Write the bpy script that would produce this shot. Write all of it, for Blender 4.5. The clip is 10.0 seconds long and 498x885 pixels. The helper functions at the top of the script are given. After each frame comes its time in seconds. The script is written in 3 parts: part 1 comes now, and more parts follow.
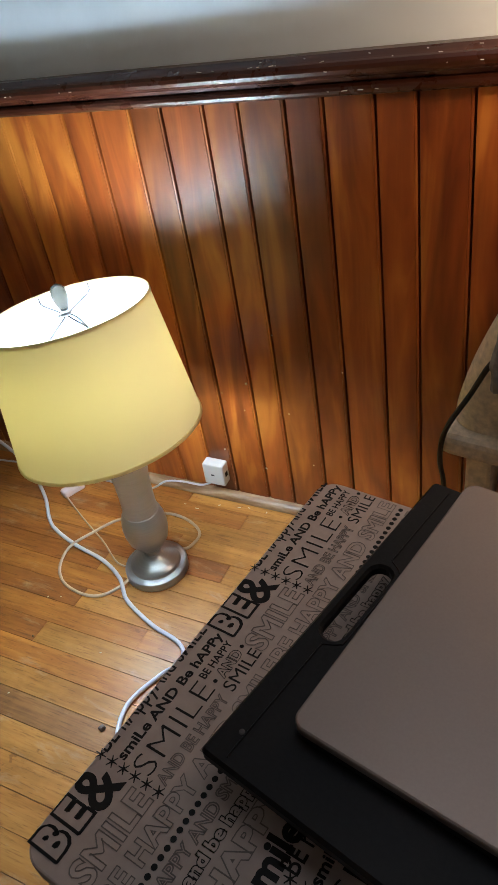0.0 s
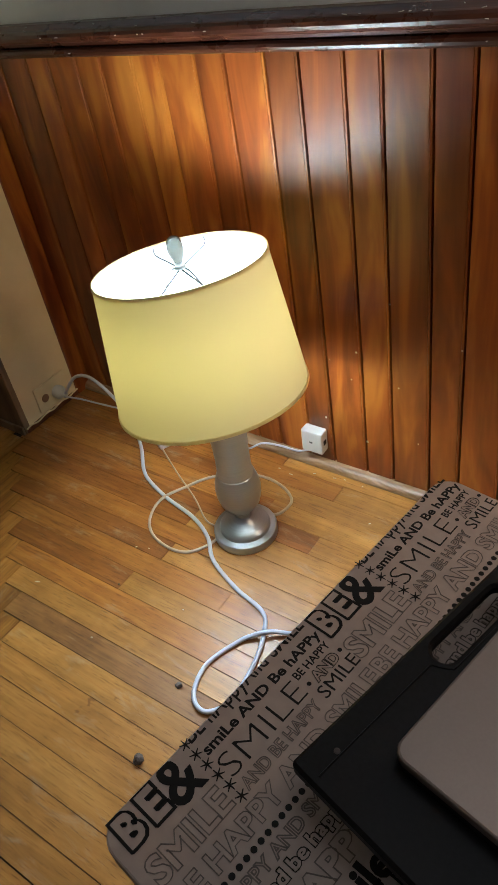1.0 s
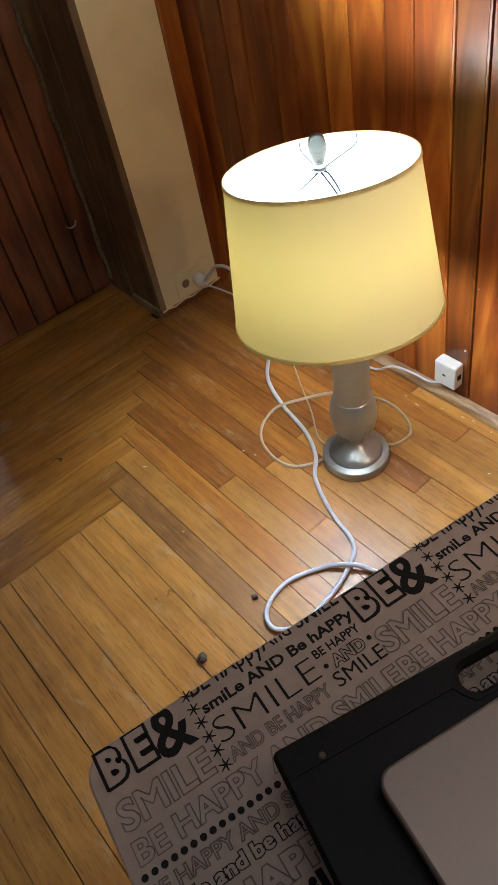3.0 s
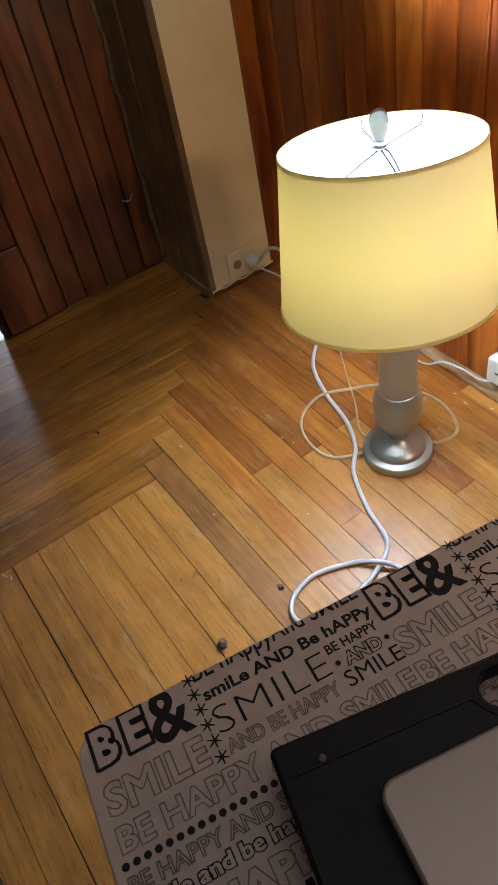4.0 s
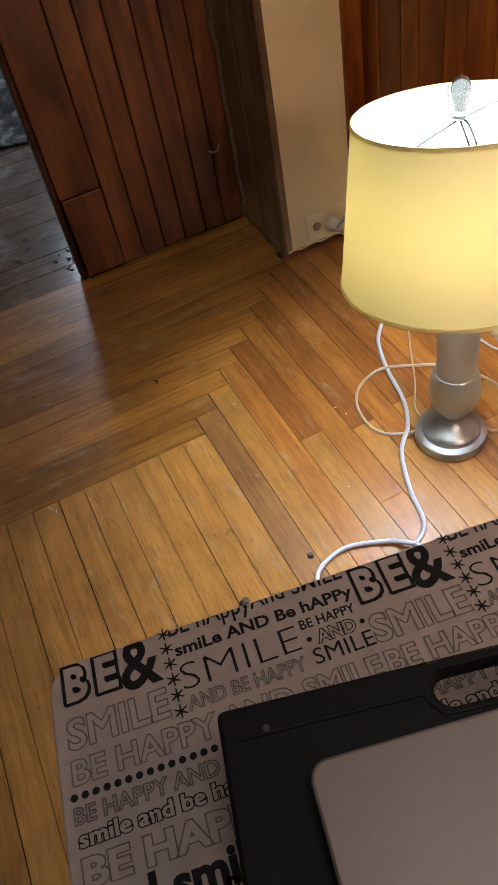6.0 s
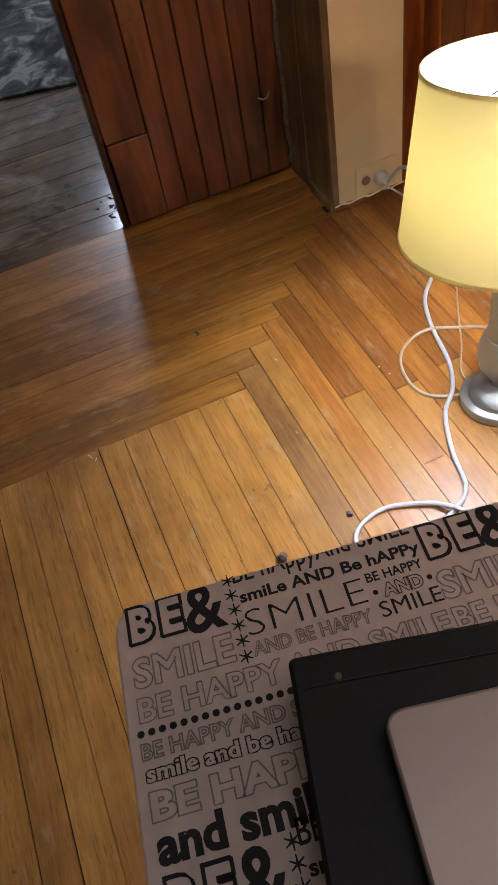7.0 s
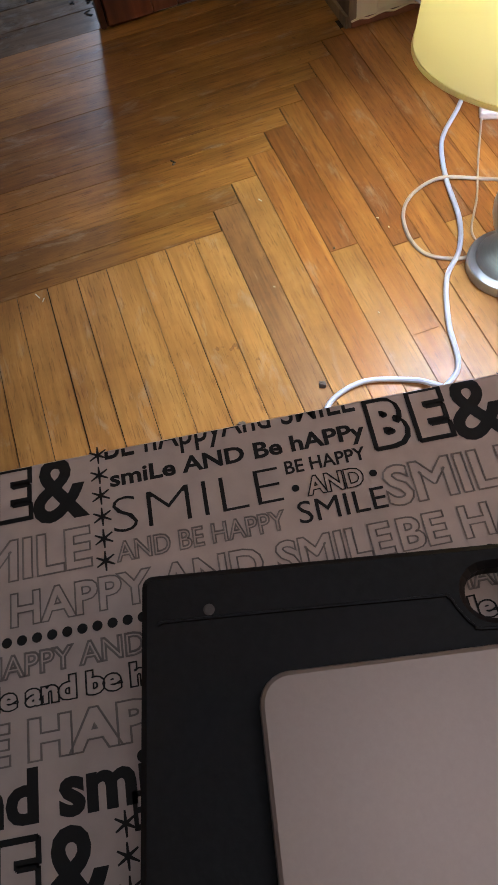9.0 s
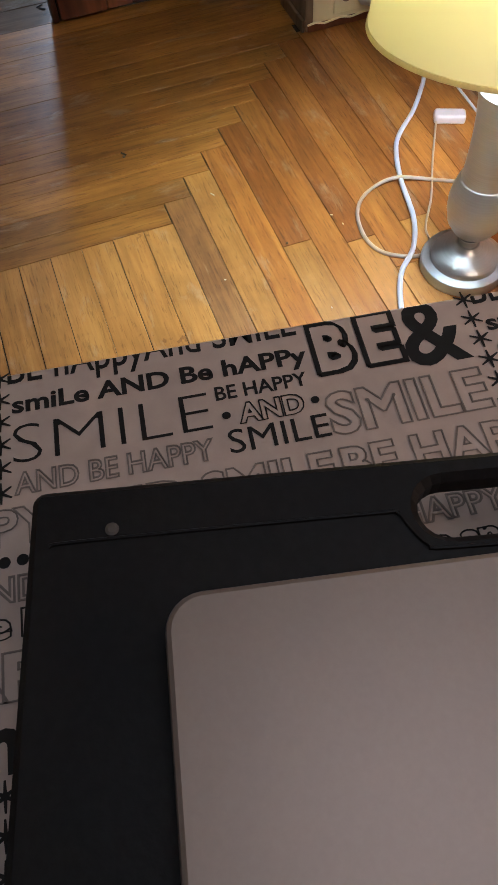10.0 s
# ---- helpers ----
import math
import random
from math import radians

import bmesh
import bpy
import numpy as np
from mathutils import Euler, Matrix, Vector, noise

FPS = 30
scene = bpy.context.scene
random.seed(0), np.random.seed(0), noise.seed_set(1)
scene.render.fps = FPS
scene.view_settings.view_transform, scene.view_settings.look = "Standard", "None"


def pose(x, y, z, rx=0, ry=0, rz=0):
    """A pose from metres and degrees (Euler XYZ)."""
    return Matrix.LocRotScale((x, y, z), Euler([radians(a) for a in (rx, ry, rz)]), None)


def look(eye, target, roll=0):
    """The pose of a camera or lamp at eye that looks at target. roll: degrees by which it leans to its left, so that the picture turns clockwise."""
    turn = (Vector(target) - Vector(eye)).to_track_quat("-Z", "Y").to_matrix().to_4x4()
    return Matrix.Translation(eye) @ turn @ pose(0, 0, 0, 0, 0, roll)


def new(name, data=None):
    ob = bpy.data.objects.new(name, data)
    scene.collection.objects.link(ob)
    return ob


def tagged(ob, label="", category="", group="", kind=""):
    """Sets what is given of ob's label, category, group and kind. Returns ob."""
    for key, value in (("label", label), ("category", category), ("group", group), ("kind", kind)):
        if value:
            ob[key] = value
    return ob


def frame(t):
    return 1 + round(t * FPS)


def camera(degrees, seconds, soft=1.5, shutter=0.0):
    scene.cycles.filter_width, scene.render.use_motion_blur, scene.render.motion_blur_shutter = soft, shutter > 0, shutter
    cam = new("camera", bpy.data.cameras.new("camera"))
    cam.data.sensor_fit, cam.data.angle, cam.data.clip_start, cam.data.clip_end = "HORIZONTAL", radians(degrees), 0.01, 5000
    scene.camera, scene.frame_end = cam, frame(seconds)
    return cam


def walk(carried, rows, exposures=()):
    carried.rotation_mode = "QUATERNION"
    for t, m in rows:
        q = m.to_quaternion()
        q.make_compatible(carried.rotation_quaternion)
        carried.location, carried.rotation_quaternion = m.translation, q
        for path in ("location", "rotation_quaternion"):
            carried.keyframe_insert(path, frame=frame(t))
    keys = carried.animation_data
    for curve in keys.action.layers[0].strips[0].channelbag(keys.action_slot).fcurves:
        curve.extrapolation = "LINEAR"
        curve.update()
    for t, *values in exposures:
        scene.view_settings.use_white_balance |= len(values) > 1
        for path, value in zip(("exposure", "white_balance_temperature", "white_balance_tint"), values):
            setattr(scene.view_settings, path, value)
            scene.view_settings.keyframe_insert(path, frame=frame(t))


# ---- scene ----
cam = camera(37.5, 10.0)
PATH = [
    (0, (1.15, -0.469, 1.264), (0.346, 0.898, 0.046), -9.3),
    (0.5, (1.075, -0.478, 1.267), (0.224, 0.828, 0.014), -8.9),
    (1, (1.098, -0.429, 1.26), (0.113, 0.744, -0.027), -9.7),
    (1.5, (1.122, -0.392, 1.26), (0.031, 0.618, -0.078), -10.8),
    (2, (1.072, -0.409, 1.247), (-0.026, 0.536, -0.132), -11.0),
    (2.5, (1.077, -0.362, 1.226), (-0.065, 0.492, -0.176), -11.8),
    (3, (1.109, -0.31, 1.246), (-0.072, 0.415, -0.196), -12.6),
    (3.2, (1.096, -0.33, 1.228), (-0.095, 0.379, -0.214), -12.3),
    (4.3, (1.118, -0.26, 1.208), (-0.136, 0.318, -0.239), -12.2),
    (4.5, (1.127, -0.246, 1.219), (-0.127, 0.318, -0.233), -12.1),
    (5, (1.111, -0.308, 1.23), (-0.139, 0.256, -0.225), -11.6),
    (5.2, (1.109, -0.326, 1.22), (-0.153, 0.236, -0.226), -11.5),
    (6.3, (1.139, -0.21, 1.206), (-0.14, 0.114, -0.297), -13.1),
    (6.5, (1.137, -0.246, 1.208), (-0.13, 0.07, -0.307), -13.0),
    (7, (1.118, -0.27, 1.201), (-0.121, 0.012, -0.343), -12.9),
    (7.5, (1.091, -0.217, 1.173), (-0.111, -0.003, -0.411), -13.4),
    (8, (1.075, -0.213, 1.138), (-0.047, -0.024, -0.507), -12.5),
    (8.5, (1.063, -0.2, 1.078), (0.025, -0.042, -0.624), -12.6),
    (9, (1.05, -0.191, 1.044), (0.083, -0.038, -0.7), -11.4),
    (9.5, (1.047, -0.192, 1.013), (0.098, 0.01, -0.736), -8.0),
    (10, (1.072, -0.189, 0.97), (0.083, 0.1, -0.744), -4.3),
]
walk(cam, [(t, look(eye, target, roll)) for t, eye, target, roll in PATH],
     exposures=[(0.0, -0.5, 5250, 3), (0.5, -0.18, 5250, -1), (1.0, -0.52, 5350, 0), (1.5, -0.55, 5350, 1), (2.0, -0.33, 5500, 4), (3.0, -0.45, 5550, 5), (5.0, -0.22, 5650, 8),
                (6.5, -0.13, 5700, 11), (7.0, 0.08, 5700, 12), (7.5, 0.08, 5650, 11), (8.5, -0.04, 5450, 11), (9.0, 0.1, 5250, 9), (9.5, 0.25, 5250, 8), (10.0, 0.17, 5200, 6)])

# ---- world and lights ----
world = bpy.data.worlds.new("night")
world.use_nodes = True
world.node_tree.nodes["Background"].inputs[0].default_value = (0.02, 0.025, 0.035, 1)
world.node_tree.nodes["Background"].inputs[1].default_value = 0.5
scene.world = world
BULB = 410.0         # emission strength of the bulb in the table lamp
HALL_WATTS = 15.0    # cool lamp in the next room
CEILING_WATTS = 4.7  # unseen fill below the ceiling, added to brighten the table
WARM_WATTS = 5.0     # warm lamp by the wall behind the armchair


def area_light(name, eye, target, size, watts, colour):
    data = bpy.data.lights.new(name, "AREA")
    data.shape, data.size, data.energy, data.color = "DISK", size, watts, colour
    ob = new(name, data)
    ob.matrix_world = look(eye, target)
    return ob


area_light("next_room_lamp", (-3.1, 0.38, 1.55), (-0.9, -0.3, 0.0), 0.30, HALL_WATTS, (0.90, 0.93, 1.0))
area_light("warm_room_lamp", (1.30, 0.58, 1.14), (1.04, 0.72, 0.86), 0.12, WARM_WATTS, (1.0, 0.60, 0.33))
area_light("ceiling_fill_light", (1.15, 0.20, 2.44), (1.15, 0.20, 0.0), 0.9, CEILING_WATTS, (1.0, 0.87, 0.79))

# ---- measures ----
WALL_Y = 0.733       # face of the panelled wall
PIER_X = -0.478      # face of the plastered pier
PIER_Y = 0.473       # its free edge
DOOR_X = -0.745      # face of the plank door
RIGHT_X, NEAR_Y, FAR_X, CEIL = 2.7, -2.4, -3.6, 2.5
R = random.Random(7)


# ---- materials ----
def mat(name):
    m = bpy.data.materials.new(name)
    m.use_nodes = True
    nt = m.node_tree
    return m, nt, nt.nodes["Principled BSDF"]


def node(nt, kind, **values):
    n = nt.nodes.new(kind)
    for key, v in values.items():
        if key in n.inputs:
            n.inputs[key].default_value = v
    return n


def ramp(nt, fac, stops):
    n = nt.nodes.new("ShaderNodeValToRGB")
    while len(n.color_ramp.elements) < len(stops):
        n.color_ramp.elements.new(0.5)
    for e, (p, c) in zip(n.color_ramp.elements, stops):
        e.position, e.color = p, (*c, 1)
    nt.links.new(fac, n.inputs[0])
    return n.outputs[0]


def mix(nt, fac, a, b, blend="MIX"):
    n = nt.nodes.new("ShaderNodeMix")
    n.data_type, n.blend_type = "RGBA", blend
    for sock, v in ((n.inputs[0], fac), (n.inputs[6], a), (n.inputs[7], b)):
        if hasattr(v, "links"):
            nt.links.new(v, sock)
        else:
            sock.default_value = v if not isinstance(v, tuple) else (*v, 1)
    return n.outputs[2]


def coords(nt, scale, spread=0.0):
    """Object coordinates, stretched, and shifted piece by piece."""
    tc, mp = nt.nodes.new("ShaderNodeTexCoord"), nt.nodes.new("ShaderNodeMapping")
    mp.inputs["Scale"].default_value = scale
    nt.links.new(tc.outputs["Object"], mp.inputs["Vector"])
    if spread:
        info, mul = nt.nodes.new("ShaderNodeObjectInfo"), nt.nodes.new("ShaderNodeVectorMath")
        mul.operation = "SCALE"
        mul.inputs[0].default_value = (spread, spread * 1.7, spread * 0.6)
        nt.links.new(info.outputs["Random"], mul.inputs["Scale"])
        nt.links.new(mul.outputs[0], mp.inputs["Location"])
    return mp.outputs[0]


def noisy(nt, vec, scale, detail=5.0, rough=0.55, distortion=0.0):
    n = node(nt, "ShaderNodeTexNoise", Scale=scale, Detail=detail, Roughness=rough, Distortion=distortion)
    nt.links.new(vec, n.inputs["Vector"])
    return n.outputs["Fac"]


def bump(nt, bsdf, height, strength, distance=0.001):
    n = node(nt, "ShaderNodeBump", Strength=strength, Distance=distance)
    nt.links.new(height, n.inputs["Height"])
    nt.links.new(n.outputs[0], bsdf.inputs["Normal"])


def wood(name, grain, dark, mid, light, rough=(0.25, 0.45), spread=9.0, vary=0.5, relief=0.25, dirt=0.3, fibres=0.58, fine=62.0, figure=(9.0, 1.3)):
    """Varnished timber; grain is the axis along which its fibres run."""
    m, nt, b = mat(name)
    along = [fine] * 3
    along["xyz".index(grain)] = fine * 0.06
    vec = coords(nt, tuple(along), spread)
    fibre = noisy(nt, vec, 1.0, 8.0, 0.62, 0.6)
    wide = [figure[0]] * 3
    wide["xyz".index(grain)] = figure[1]
    flame = noisy(nt, coords(nt, tuple(wide), spread * 1.3), 1.0, 3.0, 0.5, 1.6)
    col = ramp(nt, fibre, [(0.30, dark), (0.50, mid), (0.70, light)])
    col2 = ramp(nt, flame, [(0.32, dark), (0.52, mid), (0.68, light)])
    col = mix(nt, 1.0 - fibres, col, col2)
    info = nt.nodes.new("ShaderNodeObjectInfo")
    tone = ramp(nt, info.outputs["Random"], [(0.0, (1 - vary, 1 - vary, 1 - vary)), (0.35, (0.92, 0.88, 0.85)), (0.7, (1.0, 1.0, 1.0)), (1.0, (1.0 + vary * 0.5,) * 3)])
    col = mix(nt, 1.0, col, tone, "MULTIPLY")
    stain = noisy(nt, coords(nt, (3.1, 3.1, 3.1)), 1.0, 6.0, 0.65)
    stained = ramp(nt, stain, [(0.38, (0.45, 0.40, 0.36)), (0.56, (1, 1, 1))])
    col = mix(nt, dirt, col, mix(nt, 1.0, col, stained, "MULTIPLY"))
    speck = noisy(nt, coords(nt, (70, 70, 70), spread), 1.0, 2.0, 0.5)
    patch = noisy(nt, coords(nt, (5, 5, 5)), 1.0, 2.0, 0.5)
    spots = node(nt, "ShaderNodeMath")
    spots.operation = "MULTIPLY"
    nt.links.new(speck, spots.inputs[0])
    nt.links.new(patch, spots.inputs[1])
    col = mix(nt, dirt, col, mix(nt, 1.0, col, ramp(nt, spots.outputs[0], [(0.45, (1, 1, 1)), (0.50, (0.35, 0.27, 0.2))]), "MULTIPLY"))
    nt.links.new(col, b.inputs["Base Color"])
    wear = noisy(nt, coords(nt, (14, 14, 14)), 1.0, 5.0, 0.6)
    rr = nt.nodes.new("ShaderNodeMapRange")
    rr.inputs["To Min"].default_value, rr.inputs["To Max"].default_value = rough
    nt.links.new(wear, rr.inputs["Value"])
    nt.links.new(rr.outputs[0], b.inputs["Roughness"])
    bump(nt, b, fibre, relief, 0.0006)
    return m


def plain(name, colour, rough=0.5, metal=0.0, vary=0.12, scale=30.0, relief=0.0, **more):
    m, nt, b = mat(name)
    f = noisy(nt, coords(nt, (1, 1, 1)), scale, 5.0)
    lo, hi = tuple(c * (1 - vary) for c in colour), tuple(min(1, c * (1 + vary)) for c in colour)
    nt.links.new(ramp(nt, f, [(0.3, lo), (0.7, hi)]), b.inputs["Base Color"])
    b.inputs["Roughness"].default_value, b.inputs["Metallic"].default_value = rough, metal
    for key, v in more.items():
        b.inputs[key.replace("_", " ")].default_value = v
    if relief:
        bump(nt, b, f, relief)
    return m


def plaster(name, colour, stain):
    m, nt, b = mat(name)
    big = noisy(nt, coords(nt, (1, 1, 1)), 5.0, 6.0, 0.6)
    fine = noisy(nt, coords(nt, (1, 1, 1)), 140.0, 4.0)
    nt.links.new(ramp(nt, big, [(0.30, stain), (0.55, colour)]), b.inputs["Base Color"])
    b.inputs["Roughness"].default_value = 0.55
    bump(nt, b, mix(nt, 0.4, big, fine), 0.25, 0.0015)
    return m


M_FLOOR_X = wood("golden_floor_strip", "x", (0.270, 0.120, 0.023), (0.445, 0.210, 0.042), (0.550, 0.292, 0.072), (0.33, 0.48), vary=0.22, dirt=0.6, relief=0.12, fibres=0.48, fine=95.0, figure=(16.0, 1.6))
M_FLOOR_DEEP = wood("deep_brown_floor_strip", "x", (0.150, 0.048, 0.008), (0.280, 0.098, 0.016), (0.40, 0.163, 0.031), (0.30, 0.46), vary=0.30, dirt=0.5, relief=0.14, fibres=0.62, fine=95.0, figure=(16.0, 1.6))
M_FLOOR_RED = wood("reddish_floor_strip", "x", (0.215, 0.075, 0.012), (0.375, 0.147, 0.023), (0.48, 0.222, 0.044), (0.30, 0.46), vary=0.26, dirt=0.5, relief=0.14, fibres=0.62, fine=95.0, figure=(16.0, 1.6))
M_FLOOR_GREY = wood("grey_brown_worn_strip", "x", (0.170, 0.078, 0.022), (0.320, 0.154, 0.042), (0.44, 0.228, 0.070), (0.38, 0.55), vary=0.1, dirt=0.7, relief=0.2, fibres=0.7, fine=95.0, figure=(16.0, 1.2))
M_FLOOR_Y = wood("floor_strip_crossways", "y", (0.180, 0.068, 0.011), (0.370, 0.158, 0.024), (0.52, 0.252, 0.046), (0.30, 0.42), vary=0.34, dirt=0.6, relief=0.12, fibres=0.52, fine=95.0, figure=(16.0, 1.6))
M_FLOOR_OLD = wood("worn_floor_strip", "y", (0.10, 0.060, 0.036), (0.23, 0.145, 0.090), (0.33, 0.22, 0.14), (0.10, 0.28), vary=0.25, dirt=0.85, relief=0.3)


def worn(m):
    """Bleached, scuffed patches over a floor finish."""
    nt = m.node_tree
    b = nt.nodes["Principled BSDF"]
    was = b.inputs["Base Color"].links[0].from_socket
    f = noisy(nt, coords(nt, (4, 2.2, 4)), 1.0, 8.0, 0.7, 0.8)
    pale = mix(nt, ramp(nt, f, [(0.50, (0, 0, 0)), (0.62, (0.5, 0.5, 0.5))]), was, (0.44, 0.38, 0.33))
    g = noisy(nt, coords(nt, (22, 9, 22)), 1.0, 4.0, 0.6, 0.5)
    nt.links.new(mix(nt, ramp(nt, g, [(0.64, (0, 0, 0)), (0.70, (0.9, 0.9, 0.9))]), pale, (0.03, 0.022, 0.018)), b.inputs["Base Color"])
    return m




def scuffed(m, grain):
    """Short open pores along the grain, and pale traffic scuffs."""
    nt = m.node_tree
    b = nt.nodes["Principled BSDF"]
    was = b.inputs["Base Color"].links[0].from_socket
    along = [300.0] * 3
    along["xyz".index(grain)] = 26.0
    pores = ramp(nt, noisy(nt, coords(nt, tuple(along), 5.0), 1.0, 3.0, 0.6), [(0.56, (1, 1, 1)), (0.68, (0.52, 0.46, 0.42))])
    col = mix(nt, 0.8, was, mix(nt, 1.0, was, pores, "MULTIPLY"))
    across = [26.0] * 3
    across["xyz".index(grain)] = 8.0
    rub = ramp(nt, noisy(nt, coords(nt, tuple(across)), 1.0, 6.0, 0.7, 0.5), [(0.57, (0, 0, 0)), (0.74, (0.42, 0.42, 0.42))])
    nt.links.new(mix(nt, rub, col, (0.50, 0.40, 0.29)), b.inputs["Base Color"])


worn(M_FLOOR_OLD)
varnish = M_FLOOR_OLD.node_tree.nodes["Principled BSDF"]
varnish.inputs["Coat Weight"].default_value, varnish.inputs["Coat Roughness"].default_value = 0.7, 0.16
for finish, grain in ((M_FLOOR_X, "x"), (M_FLOOR_DEEP, "x"), (M_FLOOR_RED, "x"), (M_FLOOR_GREY, "x"), (M_FLOOR_Y, "y")):
    scuffed(finish, grain)
M_PANEL = wood("varnished_panel_board", "z", (0.105, 0.018, 0.004), (0.250, 0.062, 0.008), (0.42, 0.150, 0.018), (0.29, 0.37), vary=0.38, dirt=0.0, relief=0.02, fibres=0.22, fine=34.0, figure=(12.0, 2.0))
M_RAIL = wood("dark_varnished_rail", "x", (0.020, 0.006, 0.003), (0.058, 0.016, 0.007), (0.105, 0.033, 0.013), (0.18, 0.40), dirt=0.5)
M_DOOR = wood("red_brown_door_board", "z", (0.072, 0.018, 0.006), (0.185, 0.052, 0.016), (0.275, 0.090, 0.029), (0.35, 0.6), vary=0.3, dirt=0.6, fibres=0.3, figure=(13.0, 2.4))
M_JAMB = wood("dull_brown_jamb", "z", (0.090, 0.057, 0.027), (0.215, 0.138, 0.070), (0.31, 0.205, 0.108), (0.45, 0.7), dirt=0.6, relief=0.4)
M_DARK = plain("dark_gap", (0.012, 0.008, 0.006), 0.9)
M_CREAM = plaster("cream_wall_paint", (0.88, 0.75, 0.47), (0.80, 0.66, 0.38))
M_WHITE = plaster("off_white_wall_paint", (0.80, 0.85, 0.86), (0.72, 0.76, 0.76))
M_CEIL = plaster("white_ceiling_paint", (0.78, 0.77, 0.74), (0.70, 0.69, 0.66))
M_SHOE = wood("worn_amber_moulding", "x", (0.15, 0.075, 0.028), (0.36, 0.215, 0.095), (0.58, 0.45, 0.31), (0.3, 0.5), spread=0.0, vary=0.0, dirt=0.7, fibres=0.3, figure=(12.0, 4.0))
M_PLASTIC = plain("white_plastic", (0.74, 0.73, 0.68), 0.35, vary=0.05)
M_CORD = plain("white_cord_sheath", (0.60, 0.61, 0.68), 0.4, vary=0.06)
M_THIN = plain("clear_brownish_cord", (0.46, 0.36, 0.28), 0.35, vary=0.2)
M_PINK = plain("pinkish_white_plastic", (0.58, 0.47, 0.43), 0.45, vary=0.05)
M_TAN = plain("tan_plastic", (0.30, 0.17, 0.09), 0.5)
M_SCUFF = plain("scuffed_rivet", (0.075, 0.062, 0.056), 0.7)
M_STRIP = plain("felt_strip", (0.17, 0.125, 0.08), 0.95, vary=0.4, scale=120, relief=0.6)
M_BLACK = plain("black_plastic", (0.0070, 0.0062, 0.0066), 0.5, vary=0.3, scale=220, relief=0.15, Specular_IOR_Level=0.18)
# Also colours the painted shade under the armchair seat.
M_CABLE_AND_SHADE = plain("black_cable", (0.012, 0.012, 0.012), 0.5)
M_SILVER = plain("silver_grey_lid", (0.270, 0.212, 0.184), 0.42, metal=0.6, vary=0.03, scale=400)
M_INK = plain("black_print", (0.010, 0.009, 0.009), 0.6, Specular_IOR_Level=0.2)
M_GREY_INK = plain("grey_print", (0.165, 0.136, 0.124), 0.6, Specular_IOR_Level=0.2)
M_TOP = plain("taupe_printed_top", (0.415, 0.330, 0.290), 0.5, vary=0.08, scale=60, relief=0.06, Specular_IOR_Level=0.3)
M_EDGE = plain("dark_table_edge", (0.05, 0.04, 0.035), 0.5)
M_STEEL_LEG = plain("painted_tube", (0.03, 0.028, 0.028), 0.4)
M_BEIGE = plain("beige_upholstery", (0.85, 0.69, 0.49), 0.85, vary=0.2, scale=90, relief=0.4)
M_GREY_CLOTH = plain("grey_cloth", (0.34, 0.31, 0.29), 0.9, vary=0.3, scale=60, relief=0.5)
M_STONE = plain("grey_crumb", (0.10, 0.075, 0.06), 0.9, vary=0.5, scale=300, relief=0.5)


def brushed(name):
    m, nt, b = mat(name)
    vec = coords(nt, (1, 1, 60))
    f = noisy(nt, vec, 12.0, 4.0)
    nt.links.new(ramp(nt, f, [(0.3, (0.40, 0.44, 0.49)), (0.7, (0.45, 0.49, 0.54))]), b.inputs["Base Color"])
    b.inputs["Metallic"].default_value, b.inputs["Roughness"].default_value = 0.72, 0.33
    bump(nt, b, f, 0.02, 0.0002)
    return m


M_NICKEL = brushed("brushed_nickel")


def shade_cloth(name, colour, inner, through_share):
    """Thin lined fabric that lets the bulb's light through."""
    m, nt, b = mat(name)
    nt.nodes.remove(b)
    out = [n for n in nt.nodes if n.type == "OUTPUT_MATERIAL"][0]
    weave = noisy(nt, coords(nt, (300, 300, 120)), 1.0, 3.0)
    tint = ramp(nt, weave, [(0.3, tuple(c * 0.93 for c in colour)), (0.7, colour)])
    dif, tra, add = nt.nodes.new("ShaderNodeBsdfDiffuse"), nt.nodes.new("ShaderNodeBsdfTranslucent"), nt.nodes.new("ShaderNodeMixShader")
    nt.links.new(tint, tra.inputs[0])
    dif.inputs[0].default_value = (*inner, 1)
    add.inputs[0].default_value = through_share
    nt.links.new(dif.outputs[0], add.inputs[1])
    nt.links.new(tra.outputs[0], add.inputs[2])
    nt.links.new(add.outputs[0], out.inputs[0])
    return m


M_SHADE = shade_cloth("yellow_shade_cloth", (0.97, 0.675, 0.145), (0.93, 0.89, 0.76), 0.0375)
M_TRIM = shade_cloth("shade_trim_tape", (0.98, 0.92, 0.70), (0.62, 0.52, 0.36), 0.97)
m_glow, nt_, b_ = mat("lit_bulb")
b_.inputs["Emission Color"].default_value = (0.91, 0.955, 1.0, 1)
b_.inputs["Emission Strength"].default_value = BULB
M_BULB = m_glow
M_WIRE = plain("dull_steel_wire", (0.035, 0.035, 0.035), 0.5, metal=0.5)
M_GLASS, nt_, b_ = mat("clear_glass_finial")
b_.inputs["Transmission Weight"].default_value, b_.inputs["Roughness"].default_value = 0.6, 0.05
b_.inputs["Base Color"].default_value = (0.20, 0.22, 0.22, 1)


